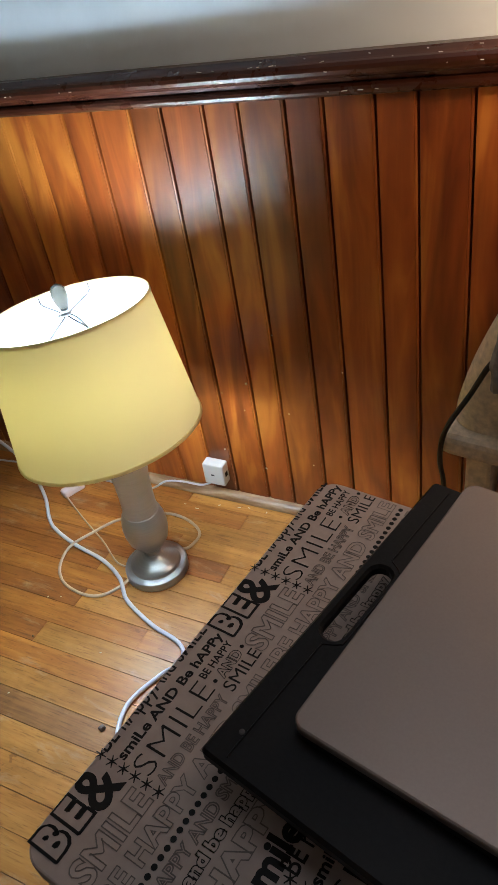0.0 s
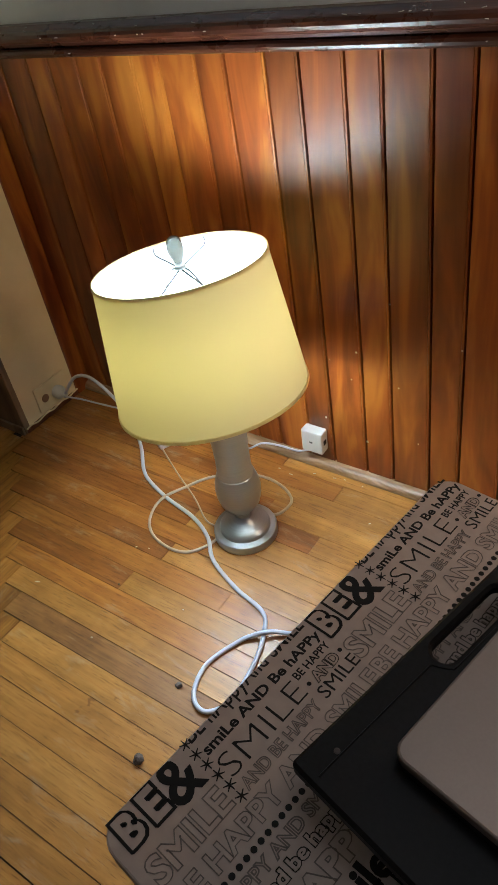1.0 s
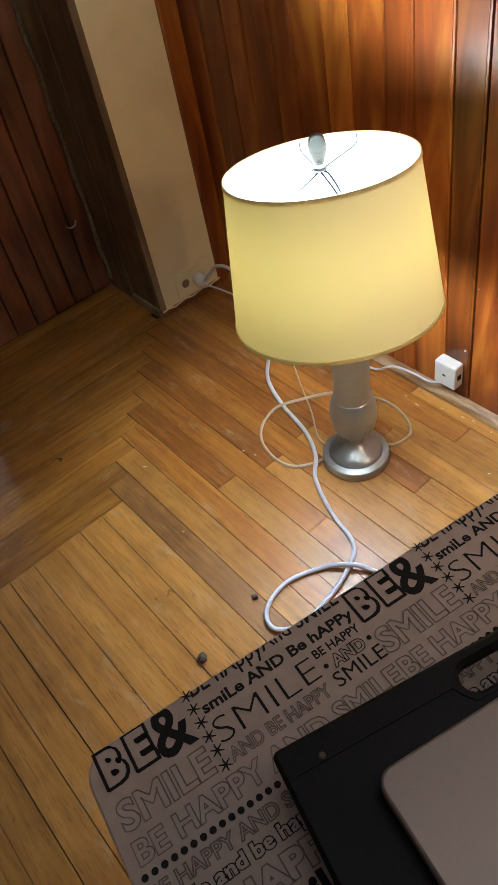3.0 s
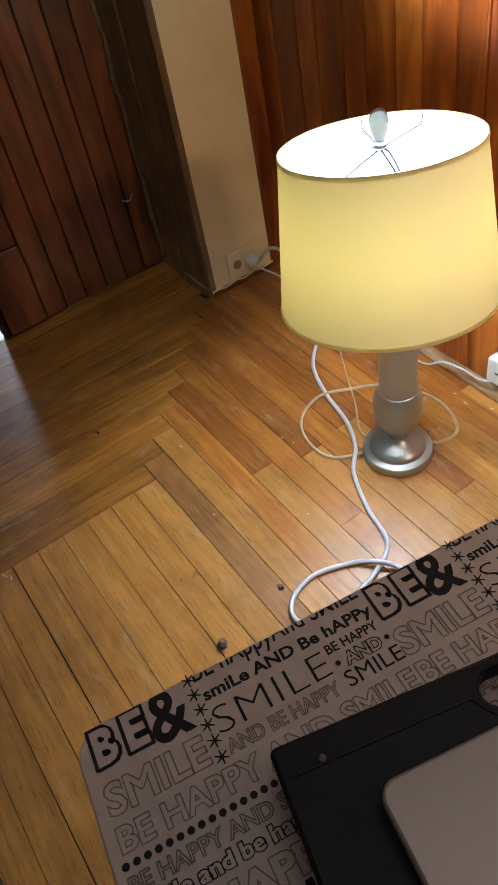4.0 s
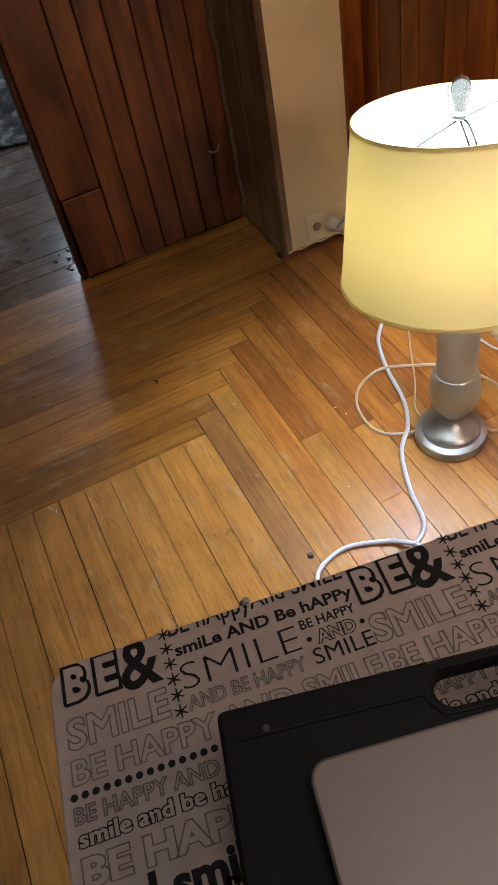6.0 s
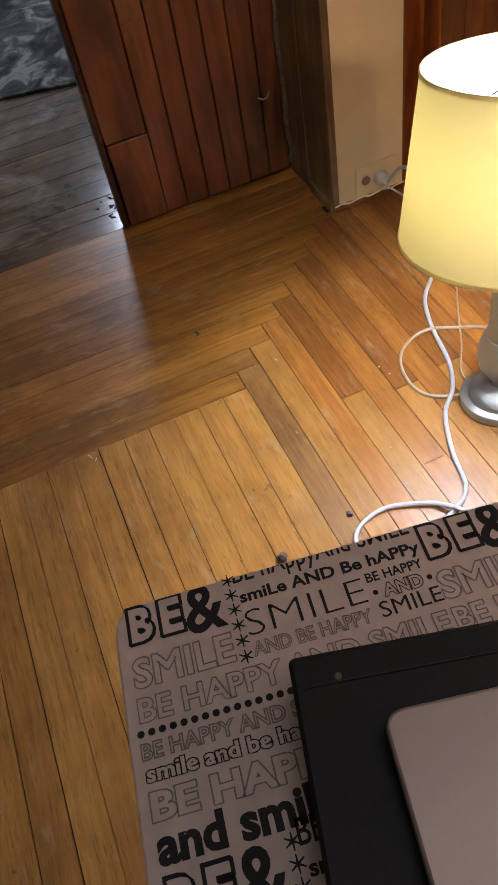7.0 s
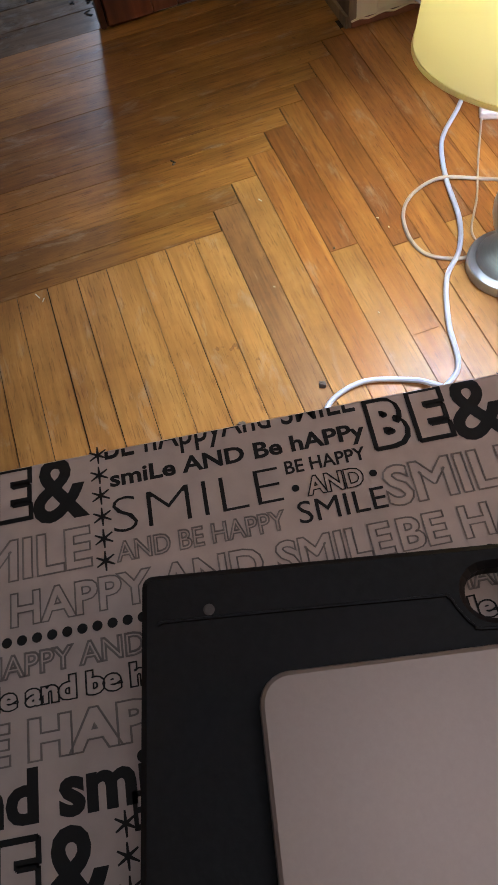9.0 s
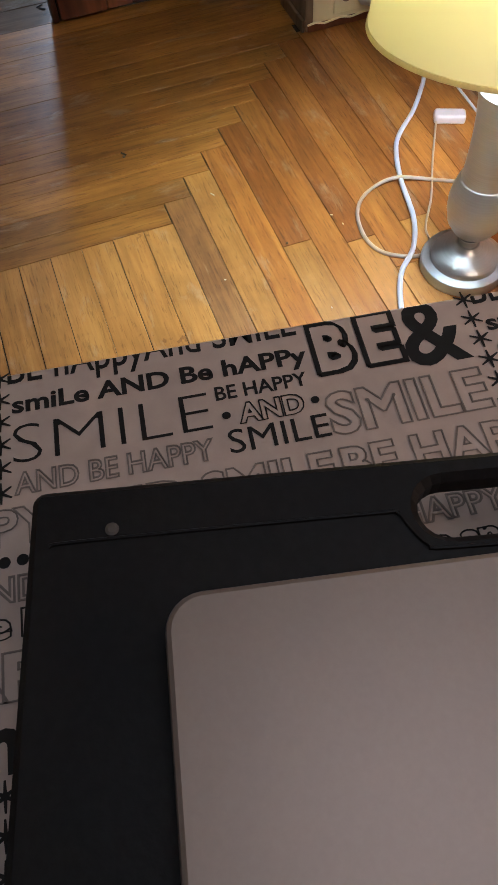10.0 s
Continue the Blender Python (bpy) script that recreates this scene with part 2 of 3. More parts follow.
def rug_material():
    m, nt, b = mat("mottled_rug_pile")
    f = noisy(nt, coords(nt, (1, 1, 1)), 5.5, 6.0, 0.6, 1.2)
    nt.links.new(ramp(nt, f, [(0.40, (0.022, 0.022, 0.021)), (0.52, (0.085, 0.085, 0.078)), (0.62, (0.30, 0.30, 0.275))]), b.inputs["Base Color"])
    b.inputs["Roughness"].default_value = 0.95
    bump(nt, b, noisy(nt, coords(nt, (1, 1, 1)), 300.0), 0.8, 0.004)
    return m


M_RUG = rug_material()


# ---- mesh helpers ----
def mesh_object(name, bm, material, smooth=False):
    me = bpy.data.meshes.new(name)
    bmesh.ops.recalc_face_normals(bm, faces=bm.faces)
    bm.to_mesh(me)
    bm.free()
    for p in me.polygons:
        p.use_smooth = smooth
    if smooth:
        me.set_sharp_from_angle(angle=radians(28))
    me.materials.append(material)
    return new(name, me)


def part(name, bm, material, parent, label="", smooth=False):
    ob = mesh_object(name, bm, material, smooth)
    ob.parent = parent
    if label:
        tagged(ob, label)
    return ob


def box(lo, hi, bevel=0.0, segments=2, m=None, bm=None):
    bm = bm or bmesh.new()
    made = bmesh.ops.create_cube(bm, size=1.0)["verts"]
    for v in made:
        v.co = Vector([lo[i] + (v.co[i] + 0.5) * (hi[i] - lo[i]) for i in range(3)])
    if bevel:
        edges = list({e for v in made for e in v.link_edges})
        made = bmesh.ops.bevel(bm, geom=edges, offset=bevel, segments=segments, affect="EDGES", profile=0.5)["verts"]
        made = [v for v in bm.verts]
    if m is not None:
        for v in made:
            v.co = m @ v.co
    return bm


def lathe(profile, steps=48, m=None):
    """A turned body from (radius, height) pairs."""
    bm = bmesh.new()
    rings = []
    for r, z in profile:
        rings.append([bm.verts.new((r * math.cos(2 * math.pi * i / steps), r * math.sin(2 * math.pi * i / steps), z)) for i in range(steps)])
    for a, b in zip(rings, rings[1:]):
        for i in range(steps):
            j = (i + 1) % steps
            bm.faces.new((a[i], a[j], b[j], b[i]))
    bm.faces.new(rings[0][::-1])
    bm.faces.new(rings[-1])
    if m is not None:
        bm.transform(m)
    return bm


def smooth_path(points, per=8):
    """A Catmull-Rom line through points."""
    p = [Vector(q) for q in points]
    p = [2 * p[0] - p[1]] + p + [2 * p[-1] - p[-2]]
    out = []
    for a, b, c, d in zip(p, p[1:], p[2:], p[3:]):
        for i in range(per):
            t = i / per
            out.append(0.5 * (2 * b + (c - a) * t + (2 * a - 5 * b + 4 * c - d) * t * t + (3 * b - a - 3 * c + d) * t ** 3))
    return out + [p[-2]]


def tube(points, radius, sides=8, per=8):
    bm = bmesh.new()
    line = smooth_path(points, per) if per > 1 else [Vector(q) for q in points]
    rings, up = [], Vector((0.13, 0.21, 0.97))
    for i, q in enumerate(line):
        d = (line[min(i + 1, len(line) - 1)] - line[max(i - 1, 0)]).normalized()
        e1 = d.cross(up).normalized()
        e2 = e1.cross(d)
        rings.append([bm.verts.new(q + radius * (math.cos(2 * math.pi * k / sides) * e1 + math.sin(2 * math.pi * k / sides) * e2)) for k in range(sides)])
    for a, b in zip(rings, rings[1:]):
        for k in range(sides):
            j = (k + 1) % sides
            bm.faces.new((a[k], a[j], b[j], b[k]))
    bm.faces.new(rings[0][::-1])
    bm.faces.new(rings[-1])
    return bm


def outline_round(x0, y0, x1, y1, r, steps=6):
    pts = []
    for cx, cy, a0 in ((x1 - r, y1 - r, 0), (x0 + r, y1 - r, 90), (x0 + r, y0 + r, 180), (x1 - r, y0 + r, 270)):
        for i in range(steps + 1):
            a = radians(a0 + 90 * i / steps)
            pts.append((cx + r * math.cos(a), cy + r * math.sin(a)))
    return pts


def slab(pts, z0, z1, edge=0.0, m=None):
    """A flat body with the outline pts; edge rounds its upper rim."""
    bm = bmesh.new()
    n = len(pts)
    cx, cy = sum(p[0] for p in pts) / n, sum(p[1] for p in pts) / n

    def ring(z, inset):
        out = []
        for i, p in enumerate(pts):
            a, b = Vector(pts[i - 1]), Vector(pts[(i + 1) % n])
            d = (b - a).normalized()
            out.append(bm.verts.new((p[0] - d.y * inset, p[1] + d.x * inset, z)))
        return out
    levels = [ring(z0, 0)]
    if edge:
        levels += [ring(z1 - edge, 0), ring(z1 - edge * 0.3, edge * 0.3), ring(z1, edge)]
    else:
        levels += [ring(z1, 0)]
    for a, b in zip(levels, levels[1:]):
        for i in range(n):
            j = (i + 1) % n
            bm.faces.new((a[i], a[j], b[j], b[i]))
    bm.faces.new(levels[0][::-1])
    bm.faces.new(levels[-1])
    if m is not None:
        bm.transform(m)
    return bm


def empty(name):
    ob = new(name)
    ob.empty_display_size = 0.05
    return ob


# ---- structure: walls and ceiling ----
def wall(name, lo, hi, material, label):
    ob = mesh_object(name, box(lo, hi), material)
    return tagged(ob, label, "wall", kind="structure")


SLANT = 0.034                      # the old rail climbs by this much per metre
RAIL_Z = 0.941                     # top of the boards at x = 0
wall_north = wall("wall_north", (PIER_X - 0.27, WALL_Y + 0.018, 0), (RIGHT_X, WALL_Y + 0.16, CEIL), M_WHITE, "off-white painted wall above dark wooden wainscot")
wall("wall_east", (RIGHT_X, NEAR_Y, 0), (RIGHT_X + 0.12, WALL_Y + 0.16, CEIL), M_WHITE, "plain off-white painted room wall")
wall("wall_south", (DOOR_X, NEAR_Y - 0.12, 0), (RIGHT_X, NEAR_Y, CEIL), M_WHITE, "plain off-white painted room wall")
wall("wall_pier", (DOOR_X + 0.012, PIER_Y + 0.018, 0), (PIER_X, WALL_Y + 0.018, CEIL), M_CREAM, "cream plastered wall pier beside the doorway")
wall("wall_west", (DOOR_X, NEAR_Y, 0), (PIER_X, -0.75, CEIL), M_CREAM, "cream plastered wall beside the doorway")
wall("wall_header", (DOOR_X, -0.75, 2.06), (PIER_X, PIER_Y + 0.018, CEIL), M_CREAM, "cream plaster above the doorway")
wall("wall_next_room_far", (FAR_X - 0.12, NEAR_Y, 0), (FAR_X, 1.8, CEIL), M_WHITE, "plain wall of the dark next room")
wall("wall_next_room_north", (FAR_X, 1.68, 0), (DOOR_X, 1.8, CEIL), M_WHITE, "plain wall of the dark next room")
wall("wall_next_room_south", (FAR_X, NEAR_Y - 0.12, 0), (DOOR_X, NEAR_Y, CEIL), M_WHITE, "plain wall of the dark next room")
wall("wall_next_room_east", (DOOR_X - 0.0, WALL_Y + 0.16, 0), (DOOR_X + 0.1, 1.8, CEIL), M_WHITE, "plain wall of the dark next room")
tagged(mesh_object("ceiling", box((FAR_X - 0.12, NEAR_Y - 0.12, CEIL), (RIGHT_X + 0.12, 1.8, CEIL + 0.1)), M_CEIL), "white painted ceiling of both rooms", "ceiling", kind="structure")


def profile_run(name, section, x0, x1, y, z, slope, material, label):
    """A moulding along x with a section of (out, up) pairs, out towards the room."""
    bm = bmesh.new()
    steps = 24
    rings = []
    for i in range(steps + 1):
        x = x0 + (x1 - x0) * i / steps
        wob = 0.0008 * noise.noise((x * 3, y * 7, z * 5))
        rings.append([bm.verts.new((x, y - o + wob, z + u + slope * x + wob)) for o, u in section])
    n = len(section)
    for a, b in zip(rings, rings[1:]):
        for k in range(n):
            j = (k + 1) % n
            bm.faces.new((a[k], b[k], b[j], a[j]))
    bm.faces.new(rings[0])
    bm.faces.new(rings[-1][::-1])
    ob = mesh_object(name, bm, material)
    return tagged(ob, label, "moulding", kind="structure")


def arc(cx, cy, r, a0, a1, n=6):
    return [(cx + r * math.cos(radians(a0 + (a1 - a0) * i / n)), cy + r * math.sin(radians(a0 + (a1 - a0) * i / n))) for i in range(n + 1)]


rail_section = [(-0.012, 0.0), (0.012, 0.0)] + arc(0.012, 0.010, 0.010, -90, 90) + [(0.016, 0.022), (0.020, 0.028)] + arc(0.024, 0.042, 0.012, -90, 90) + [(0.020, 0.056), (0.010, 0.062), (-0.012, 0.062)]
profile_run("trim_chair_rail", rail_section, PIER_X + 0.002, RIGHT_X, WALL_Y, RAIL_Z, SLANT, M_RAIL, "dark varnished chair rail with worn paint specks")
profile_run("trim_shoe", [(-0.01, 0.0), (0.020, 0.0)] + arc(0.0, 0.0, 0.022, 15, 90, 5) + [(-0.01, 0.022)], PIER_X + 0.003, RIGHT_X, WALL_Y, 0.0005, 0.0, M_SHOE, "worn quarter-round moulding at the foot of the wainscot")

# doorway jamb of two boards, and a ragged strip
jamb = empty("door_jamb")
jamb.location = (-0.6, PIER_Y, 0)
tagged(jamb, "dull brown wooden door jamb with a ragged strip", "door frame", kind="structure")
jamb.location = (0, 0, 0)
part("jamb_board", box((-0.617, PIER_Y - 0.002, 0.001), (PIER_X + 0.003, PIER_Y + 0.018, 2.06), 0.003), M_JAMB, jamb)
part("jamb_board", box((-0.744, PIER_Y - 0.006, 0.001), (-0.621, PIER_Y + 0.018, 2.06), 0.004), M_JAMB, jamb)
part("plinth", box((-0.612, PIER_Y - 0.010, 0.0), (PIER_X + 0.001, PIER_Y - 0.002, 0.028), 0.002), M_JAMB, jamb)
strip = [(-0.728 + 0.004 * math.sin(i * 2.3), PIER_Y - 0.009 + 0.003 * math.sin(i * 1.7), 0.035 + i * 0.05) for i in range(41)]
part("draught_strip", tube(strip, 0.0075, 6, 3), M_STRIP, jamb, "ragged felt draught strip")
corner = mesh_object("trim_corner", box((PIER_X - 0.005, 0.684, 0.0), (PIER_X + 0.009, WALL_Y + 0.005, 0.925), 0.003), M_PANEL)
tagged(corner, "narrow red-brown wooden corner trim", "trim", kind="structure")
base = mesh_object("baseboard", box((PIER_X - 0.005, PIER_Y + 0.004, 0.0), (PIER_X + 0.006, 0.684, 0.016), 0.002), M_DOOR)
tagged(base, "thin red-brown wooden strip at the foot of the pier", "baseboard", kind="structure")


caulk = mesh_object("trim_caulk", tube([(PIER_X + 0.007, PIER_Y + 0.002 + 0.021 * i, 0.018 + 0.003 * math.sin(i * 2.1)) for i in range(11)], 0.0024, 6, 3), M_CREAM, True)
tagged(caulk, "uneven white caulk line at the foot of the pier", "caulk", kind="structure")


# ---- plank door, closed leaf of the doorway ----
def plank_door():
    door = empty("door_1")
    tagged(door, "closed red-brown plank door leaf with a patched corner", "door", kind="structure")
    edges = [-0.046, 0.072, 0.137, 0.203, 0.270, 0.337, 0.402, 0.465]
    x0, x1 = DOOR_X - 0.030, DOOR_X
    for a, b in zip(edges, edges[1:]):
        lo = 0.252 if a < -0.03 else 0.008
        part("door_board", box((x0, a + 0.0012, lo), (x1, b - 0.0012, 2.03), 0.0028, 1), M_DOOR, door)
    part("patch_board", box((x0, edges[0] + 0.004, 0.008), (x1 + 0.004, 0.0715, 0.249), 0.003, 1), M_DOOR, door, "short repair board at the door's corner")
    part("edge_strip", box((x0 - 0.012, -0.062, 0.006), (x1 + 0.006, -0.047, 2.03), 0.004, 2), M_RAIL, door)
    # Added dark sheet: blocks light leaks and paints shade into the door's gaps.
    part("gap_shade_sheet", box((x0 - 0.010, -0.046, 0.0008), (x0 - 0.001, 0.49, 2.03)), M_DARK, door)
    return door


plank_door()
wire = mesh_object("cable_stub", tube([(DOOR_X + 0.001, 0.425, 0.247), (DOOR_X + 0.012, 0.415, 0.240), (DOOR_X + 0.016, 0.400, 0.240), (DOOR_X + 0.012, 0.388, 0.246)], 0.0022), M_THIN, True)
tagged(wire, "short pale wire stub poking out of the plank door", "cable")


# ---- table lamp with a crooked shade ----
LAMP = (0.306, 0.451)


def table_lamp():
    lamp = empty("table_lamp")
    lamp.location = (*LAMP, 0)
    tagged(lamp, "lit brushed-nickel table lamp with crooked yellow shade standing on the floor", "lamp")
    part("foot", lathe([(0.0730, 0.0), (0.0740, 0.002), (0.0740, 0.017), (0.0725, 0.0205), (0.0690, 0.0225), (0.0600, 0.0235), (0.0590, 0.0240), (0.0580, 0.0300), (0.0560, 0.0330), (0.0470, 0.0385), (0.0370, 0.0445), (0.0285, 0.0495), (0.0225, 0.0545), (0.0200, 0.0575), (0.0160, 0.0580)], 64), M_NICKEL, lamp, smooth=True)
    part("neck", lathe([(0.0165, 0.055), (0.0160, 0.068), (0.020, 0.071), (0.023, 0.077)], 40), M_NICKEL, lamp, smooth=True)
    part("body", lathe([(0.020, 0.076), (0.033, 0.088), (0.0445, 0.106), (0.0498, 0.128), (0.0510, 0.148), (0.0485, 0.167), (0.0445, 0.182), (0.0415, 0.190), (0.0398, 0.1915), (0.0385, 0.200), (0.0378, 0.215), (0.0376, 0.242), (0.0384, 0.272), (0.0402, 0.298), (0.0432, 0.322), (0.0468, 0.338), (0.0475, 0.342), (0.043, 0.345), (0.010, 0.347)], 64), M_NICKEL, lamp, smooth=True)
    part("socket", lathe([(0.010, 0.346), (0.010, 0.455), (0.024, 0.460), (0.026, 0.483), (0.022, 0.497)], 24), M_NICKEL, lamp, smooth=True)
    part("bulb", lathe([(0.013, 0.495), (0.018, 0.505), (0.027, 0.522), (0.031, 0.545), (0.031, 0.588), (0.026, 0.609), (0.015, 0.622), (0.004, 0.626)], 20, Matrix.Translation((-0.004, -0.018, 0))), M_BULB, lamp, "glowing white bulb", smooth=True)
    # the crooked shade: its own axis leans back by about ten degrees
    axis = Vector((-0.150, 0.080, 1.0)).normalized()
    turn = Vector((0, 0, 1)).rotation_difference(axis).to_matrix().to_4x4()
    seat = Matrix.Translation((0.0135, -0.033, 0.4355)) @ turn
    H, RB, RT = 0.2595, 0.1855, 0.1570
    cloth = bmesh.new()
    steps, rows = 96, 12
    rings = []
    for k in range(rows + 1):
        f = k / rows
        rad = RB + (RT - RB) * f
        rings.append([cloth.verts.new((rad * math.cos(2 * math.pi * i / steps), rad * math.sin(2 * math.pi * i / steps), H * f)) for i in range(steps)])
    for a, b in zip(rings, rings[1:]):
        for i in range(steps):
            j = (i + 1) % steps
            cloth.faces.new((a[i], a[j], b[j], b[i]))
    cloth.transform(seat)
    shade = part("shade", cloth, M_SHADE, lamp, "yellow fabric drum shade, tilted", smooth=True)
    for name, z, rad in (("trim_band", 0.0, RB), ("trim_band", H, RT)):
        sgn = 1 if z == 0 else -1
        r2 = rad + (RT - RB) / H * 0.006 * sgn
        bm = lathe([(rad + 0.0016, z), (r2 + 0.0016, z + 0.006 * sgn), (r2 - 0.0016, z + 0.006 * sgn), (rad - 0.0016, z)], 96)
        for f in [f for f in bm.faces if len(f.verts) > 4]:
            bm.faces.remove(f)
        a = [v for v in bm.verts]
        n = 96
        for i in range(n):
            j = (i + 1) % n
            bm.faces.new((a[3 * n + i], a[3 * n + j], a[j], a[i]))
        bm.transform(seat)
        band = part(name, bm, M_TRIM, shade, smooth=False)
    hub = Vector((0, 0, H - 0.012))
    for an in (1.95, 2.62, 5.09, 5.76):
        out = Vector((math.cos(an), math.sin(an), 0))
        bm = tube([hub, hub.lerp(out * (RT - 0.012) + Vector((0, 0, H - 0.018)), 0.5), out * (RT - 0.012) + Vector((0, 0, H - 0.018)), out * (RT - 0.006) + Vector((0, 0, H - 0.004))], 0.0017, 6, 4)
        bm.transform(seat)
        part("spider_arm", bm, M_WIRE, lamp)
    for side in (-1, 1):
        pts = [Vector((0, 0, H - 0.012)), Vector((side * 0.022, 0, H - 0.016)), Vector((side * 0.05, 0, H - 0.06)), Vector((side * 0.055, 0, H - 0.13)), Vector((side * 0.022, 0, -0.005))]
        bm = tube(pts, 0.0018, 6, 6)
        bm.transform(seat)
        part("harp_wire", bm, M_WIRE, lamp, smooth=True)
    bm = lathe([(0.011, H - 0.014), (0.011, H - 0.009), (0.008, H - 0.006), (0.008, H - 0.001), (0.006, H + 0.001)], 24)
    bm.transform(seat)
    cap = part("finial_cap", bm, M_NICKEL, lamp, smooth=True)
    bm = lathe([(0.0085, H + 0.0005), (0.0098, H + 0.006), (0.0128, H + 0.012), (0.0148, H + 0.021), (0.0150, H + 0.029), (0.0132, H + 0.0375), (0.0092, H + 0.044), (0.003, H + 0.047)], 24)
    bm.transform(seat)
    part("finial_ball", bm, M_GLASS, cap, "clear glass finial ball", smooth=True)
    return lamp


table_lamp()

# ---- cords on the floor ----
white = [(PIER_X + 0.045, 0.612, 0.064), (PIER_X + 0.070, 0.612, 0.095), (-0.365, 0.618, 0.140), (-0.315, 0.63, 0.140), (-0.255, 0.642, 0.075), (-0.215, 0.640, 0.012), (-0.17, 0.61, 0.005), (-0.115, 0.565, 0.005), (-0.058, 0.506, 0.005), (-0.012, 0.477, 0.005), (0.068, 0.449, 0.005), (0.17, 0.424, 0.0075), (0.238, 0.390, 0.005),
         (0.290, 0.340, 0.005), (0.380, 0.299, 0.005), (0.462, 0.276, 0.005), (0.495, 0.238, 0.0055), (0.518, 0.165, 0.0052), (0.524, 0.075, 0.005), (0.493, 0.032, 0.005), (0.453, 0.050, 0.005), (0.436, 0.115, 0.005), (0.462, 0.188, 0.005), (0.485, 0.215, 0.011), (0.506, 0.232, 0.0145), (0.530, 0.247, 0.010), (0.60, 0.270, 0.005), (0.75, 0.29, 0.005), (0.92, 0.34, 0.005), (1.0, 0.45, 0.005)]
white_cord = empty("extension_cord")
tagged(white_cord, "thick white extension cord looped on the wooden floor", "cord")
part("cable", tube(white, 0.0048, 10, 8), M_CORD, white_cord, smooth=True)
plug = lathe([(0.012, 0), (0.0195, 0.003), (0.0205, 0.016), (0.017, 0.024), (0.009, 0.032), (0.006, 0.045)], 24, pose(PIER_X + 0.006, 0.612, 0.062, 0, 90, 0))
part("plug", plug, M_PLASTIC, white_cord, "round white plug", smooth=True)

thin = [(0.33, 0.515, 0.006), (0.349, 0.535, 0.0035), (0.352, 0.580, 0.0035), (0.312, 0.610, 0.0035), (0.250, 0.622, 0.0035), (0.180, 0.602, 0.0035), (0.122, 0.560, 0.0035), (0.087, 0.507, 0.0035), (0.060, 0.437, 0.009), (0.072, 0.375, 0.0035), (0.115, 0.336, 0.0035), (0.178, 0.322, 0.0035), (0.224, 0.334, 0.0035), (0.252, 0.372, 0.0035), (0.262, 0.410, 0.004)]
lamp_cord = empty("lamp_cord")
tagged(lamp_cord, "thin brownish lamp cord coiled round the lamp foot", "cord")
part("cable", tube(thin, 0.0036, 8, 8), M_THIN, lamp_cord, smooth=True)
part("cable", tube([(-0.060, 0.589, 0.010), (-0.01, 0.560, 0.003), (0.049, 0.526, 0.0028), (0.131, 0.481, 0.0028), (0.197, 0.436, 0.0028), (0.236, 0.428, 0.003)], 0.0022, 8, 6), M_THIN, lamp_cord, smooth=True)
con = box((-0.030, -0.015, 0.0), (0.034, 0.015, 0.020), 0.006, 3, pose(-0.065, 0.620, 0.0005, 0, 0, 66))
part("connector", con, M_PINK, lamp_cord, "white plastic cord connector")

phone = empty("phone_wire")
tagged(phone, "thin white wire running along the wall foot to the jack", "cord")
part("cable", tube([(PIER_X + 0.012, 0.60, 0.055), (PIER_X + 0.06, 0.64, 0.03), (-0.36, 0.672, 0.004), (-0.20, 0.690, 0.003), (0.0, 0.685, 0.003), (0.14, 0.683, 0.010), (0.20, 0.690, 0.045), (0.25, 0.698, 0.050), (0.30, 0.702, 0.048), (0.330, 0.706, 0.060)], 0.0027, 8, 6), M_CORD, phone, smooth=True)

jack = empty("phone_jack")
jack.location = (0.343, WALL_Y, 0.09)
tagged(jack, "small white surface-mounted phone jack on the wainscot", "wall socket")
part("housing", box((-0.029, -0.030, -0.032), (0.029, 0.0, 0.032), 0.004, 2), M_PLASTIC, jack)
part("slot", box((-0.006, -0.0305, -0.003), (0.003, -0.0298, 0.002), 0.0002, 1), M_SCUFF, jack)
part("side_port", box((0.0285, -0.021, -0.008), (0.0298, -0.009, 0.006), 0.0004, 1), M_DARK, jack)

socket = empty("wall_socket")
socket.location = (PIER_X, 0.60, 0.068)
tagged(socket, "painted-over cream wall socket low on the plastered pier", "wall socket")
part("plate", box((-0.001, -0.060, -0.040), (0.005, 0.060, 0.040), 0.002, 2), M_CREAM, socket)
part("worn_outlet", lathe([(0.013, 0.0), (0.013, 0.002), (0.010, 0.0032)], 12, pose(0.004, -0.030, -0.004, 0, 90, 0)), M_TAN, socket, "brown worn outlet hole")

# ---- folding tray table with a printed top ----
TABLE = Matrix.Translation((0.797, -0.345, 0.0)) @ Matrix.Rotation(radians(90 - 9.3), 4, "Z") @ Matrix.Diagonal((1, -1, 1, 1))
TOP_Z, LEN, WID = 0.6685, 0.508, 0.385


def on_table(u, v, z):
    return TABLE @ Vector((u, v, z))


table = empty("tray_table")
tagged(table, "folding tray table with taupe top printed with black words", "table")
bm = slab(outline_round(0.004, 0, LEN + 0.002, WID, 0.024), TOP_Z - 0.016, TOP_Z, 0.002, TABLE)
table_top = part("tabletop", bm, M_TOP, table)
for v0 in (0.055, WID - 0.055):
    part("apron", box((0.05, v0 - 0.010, TOP_Z - 0.046), (LEN - 0.05, v0 + 0.010, TOP_Z - 0.0165), 0.003, 1, TABLE), M_STEEL_LEG, table)
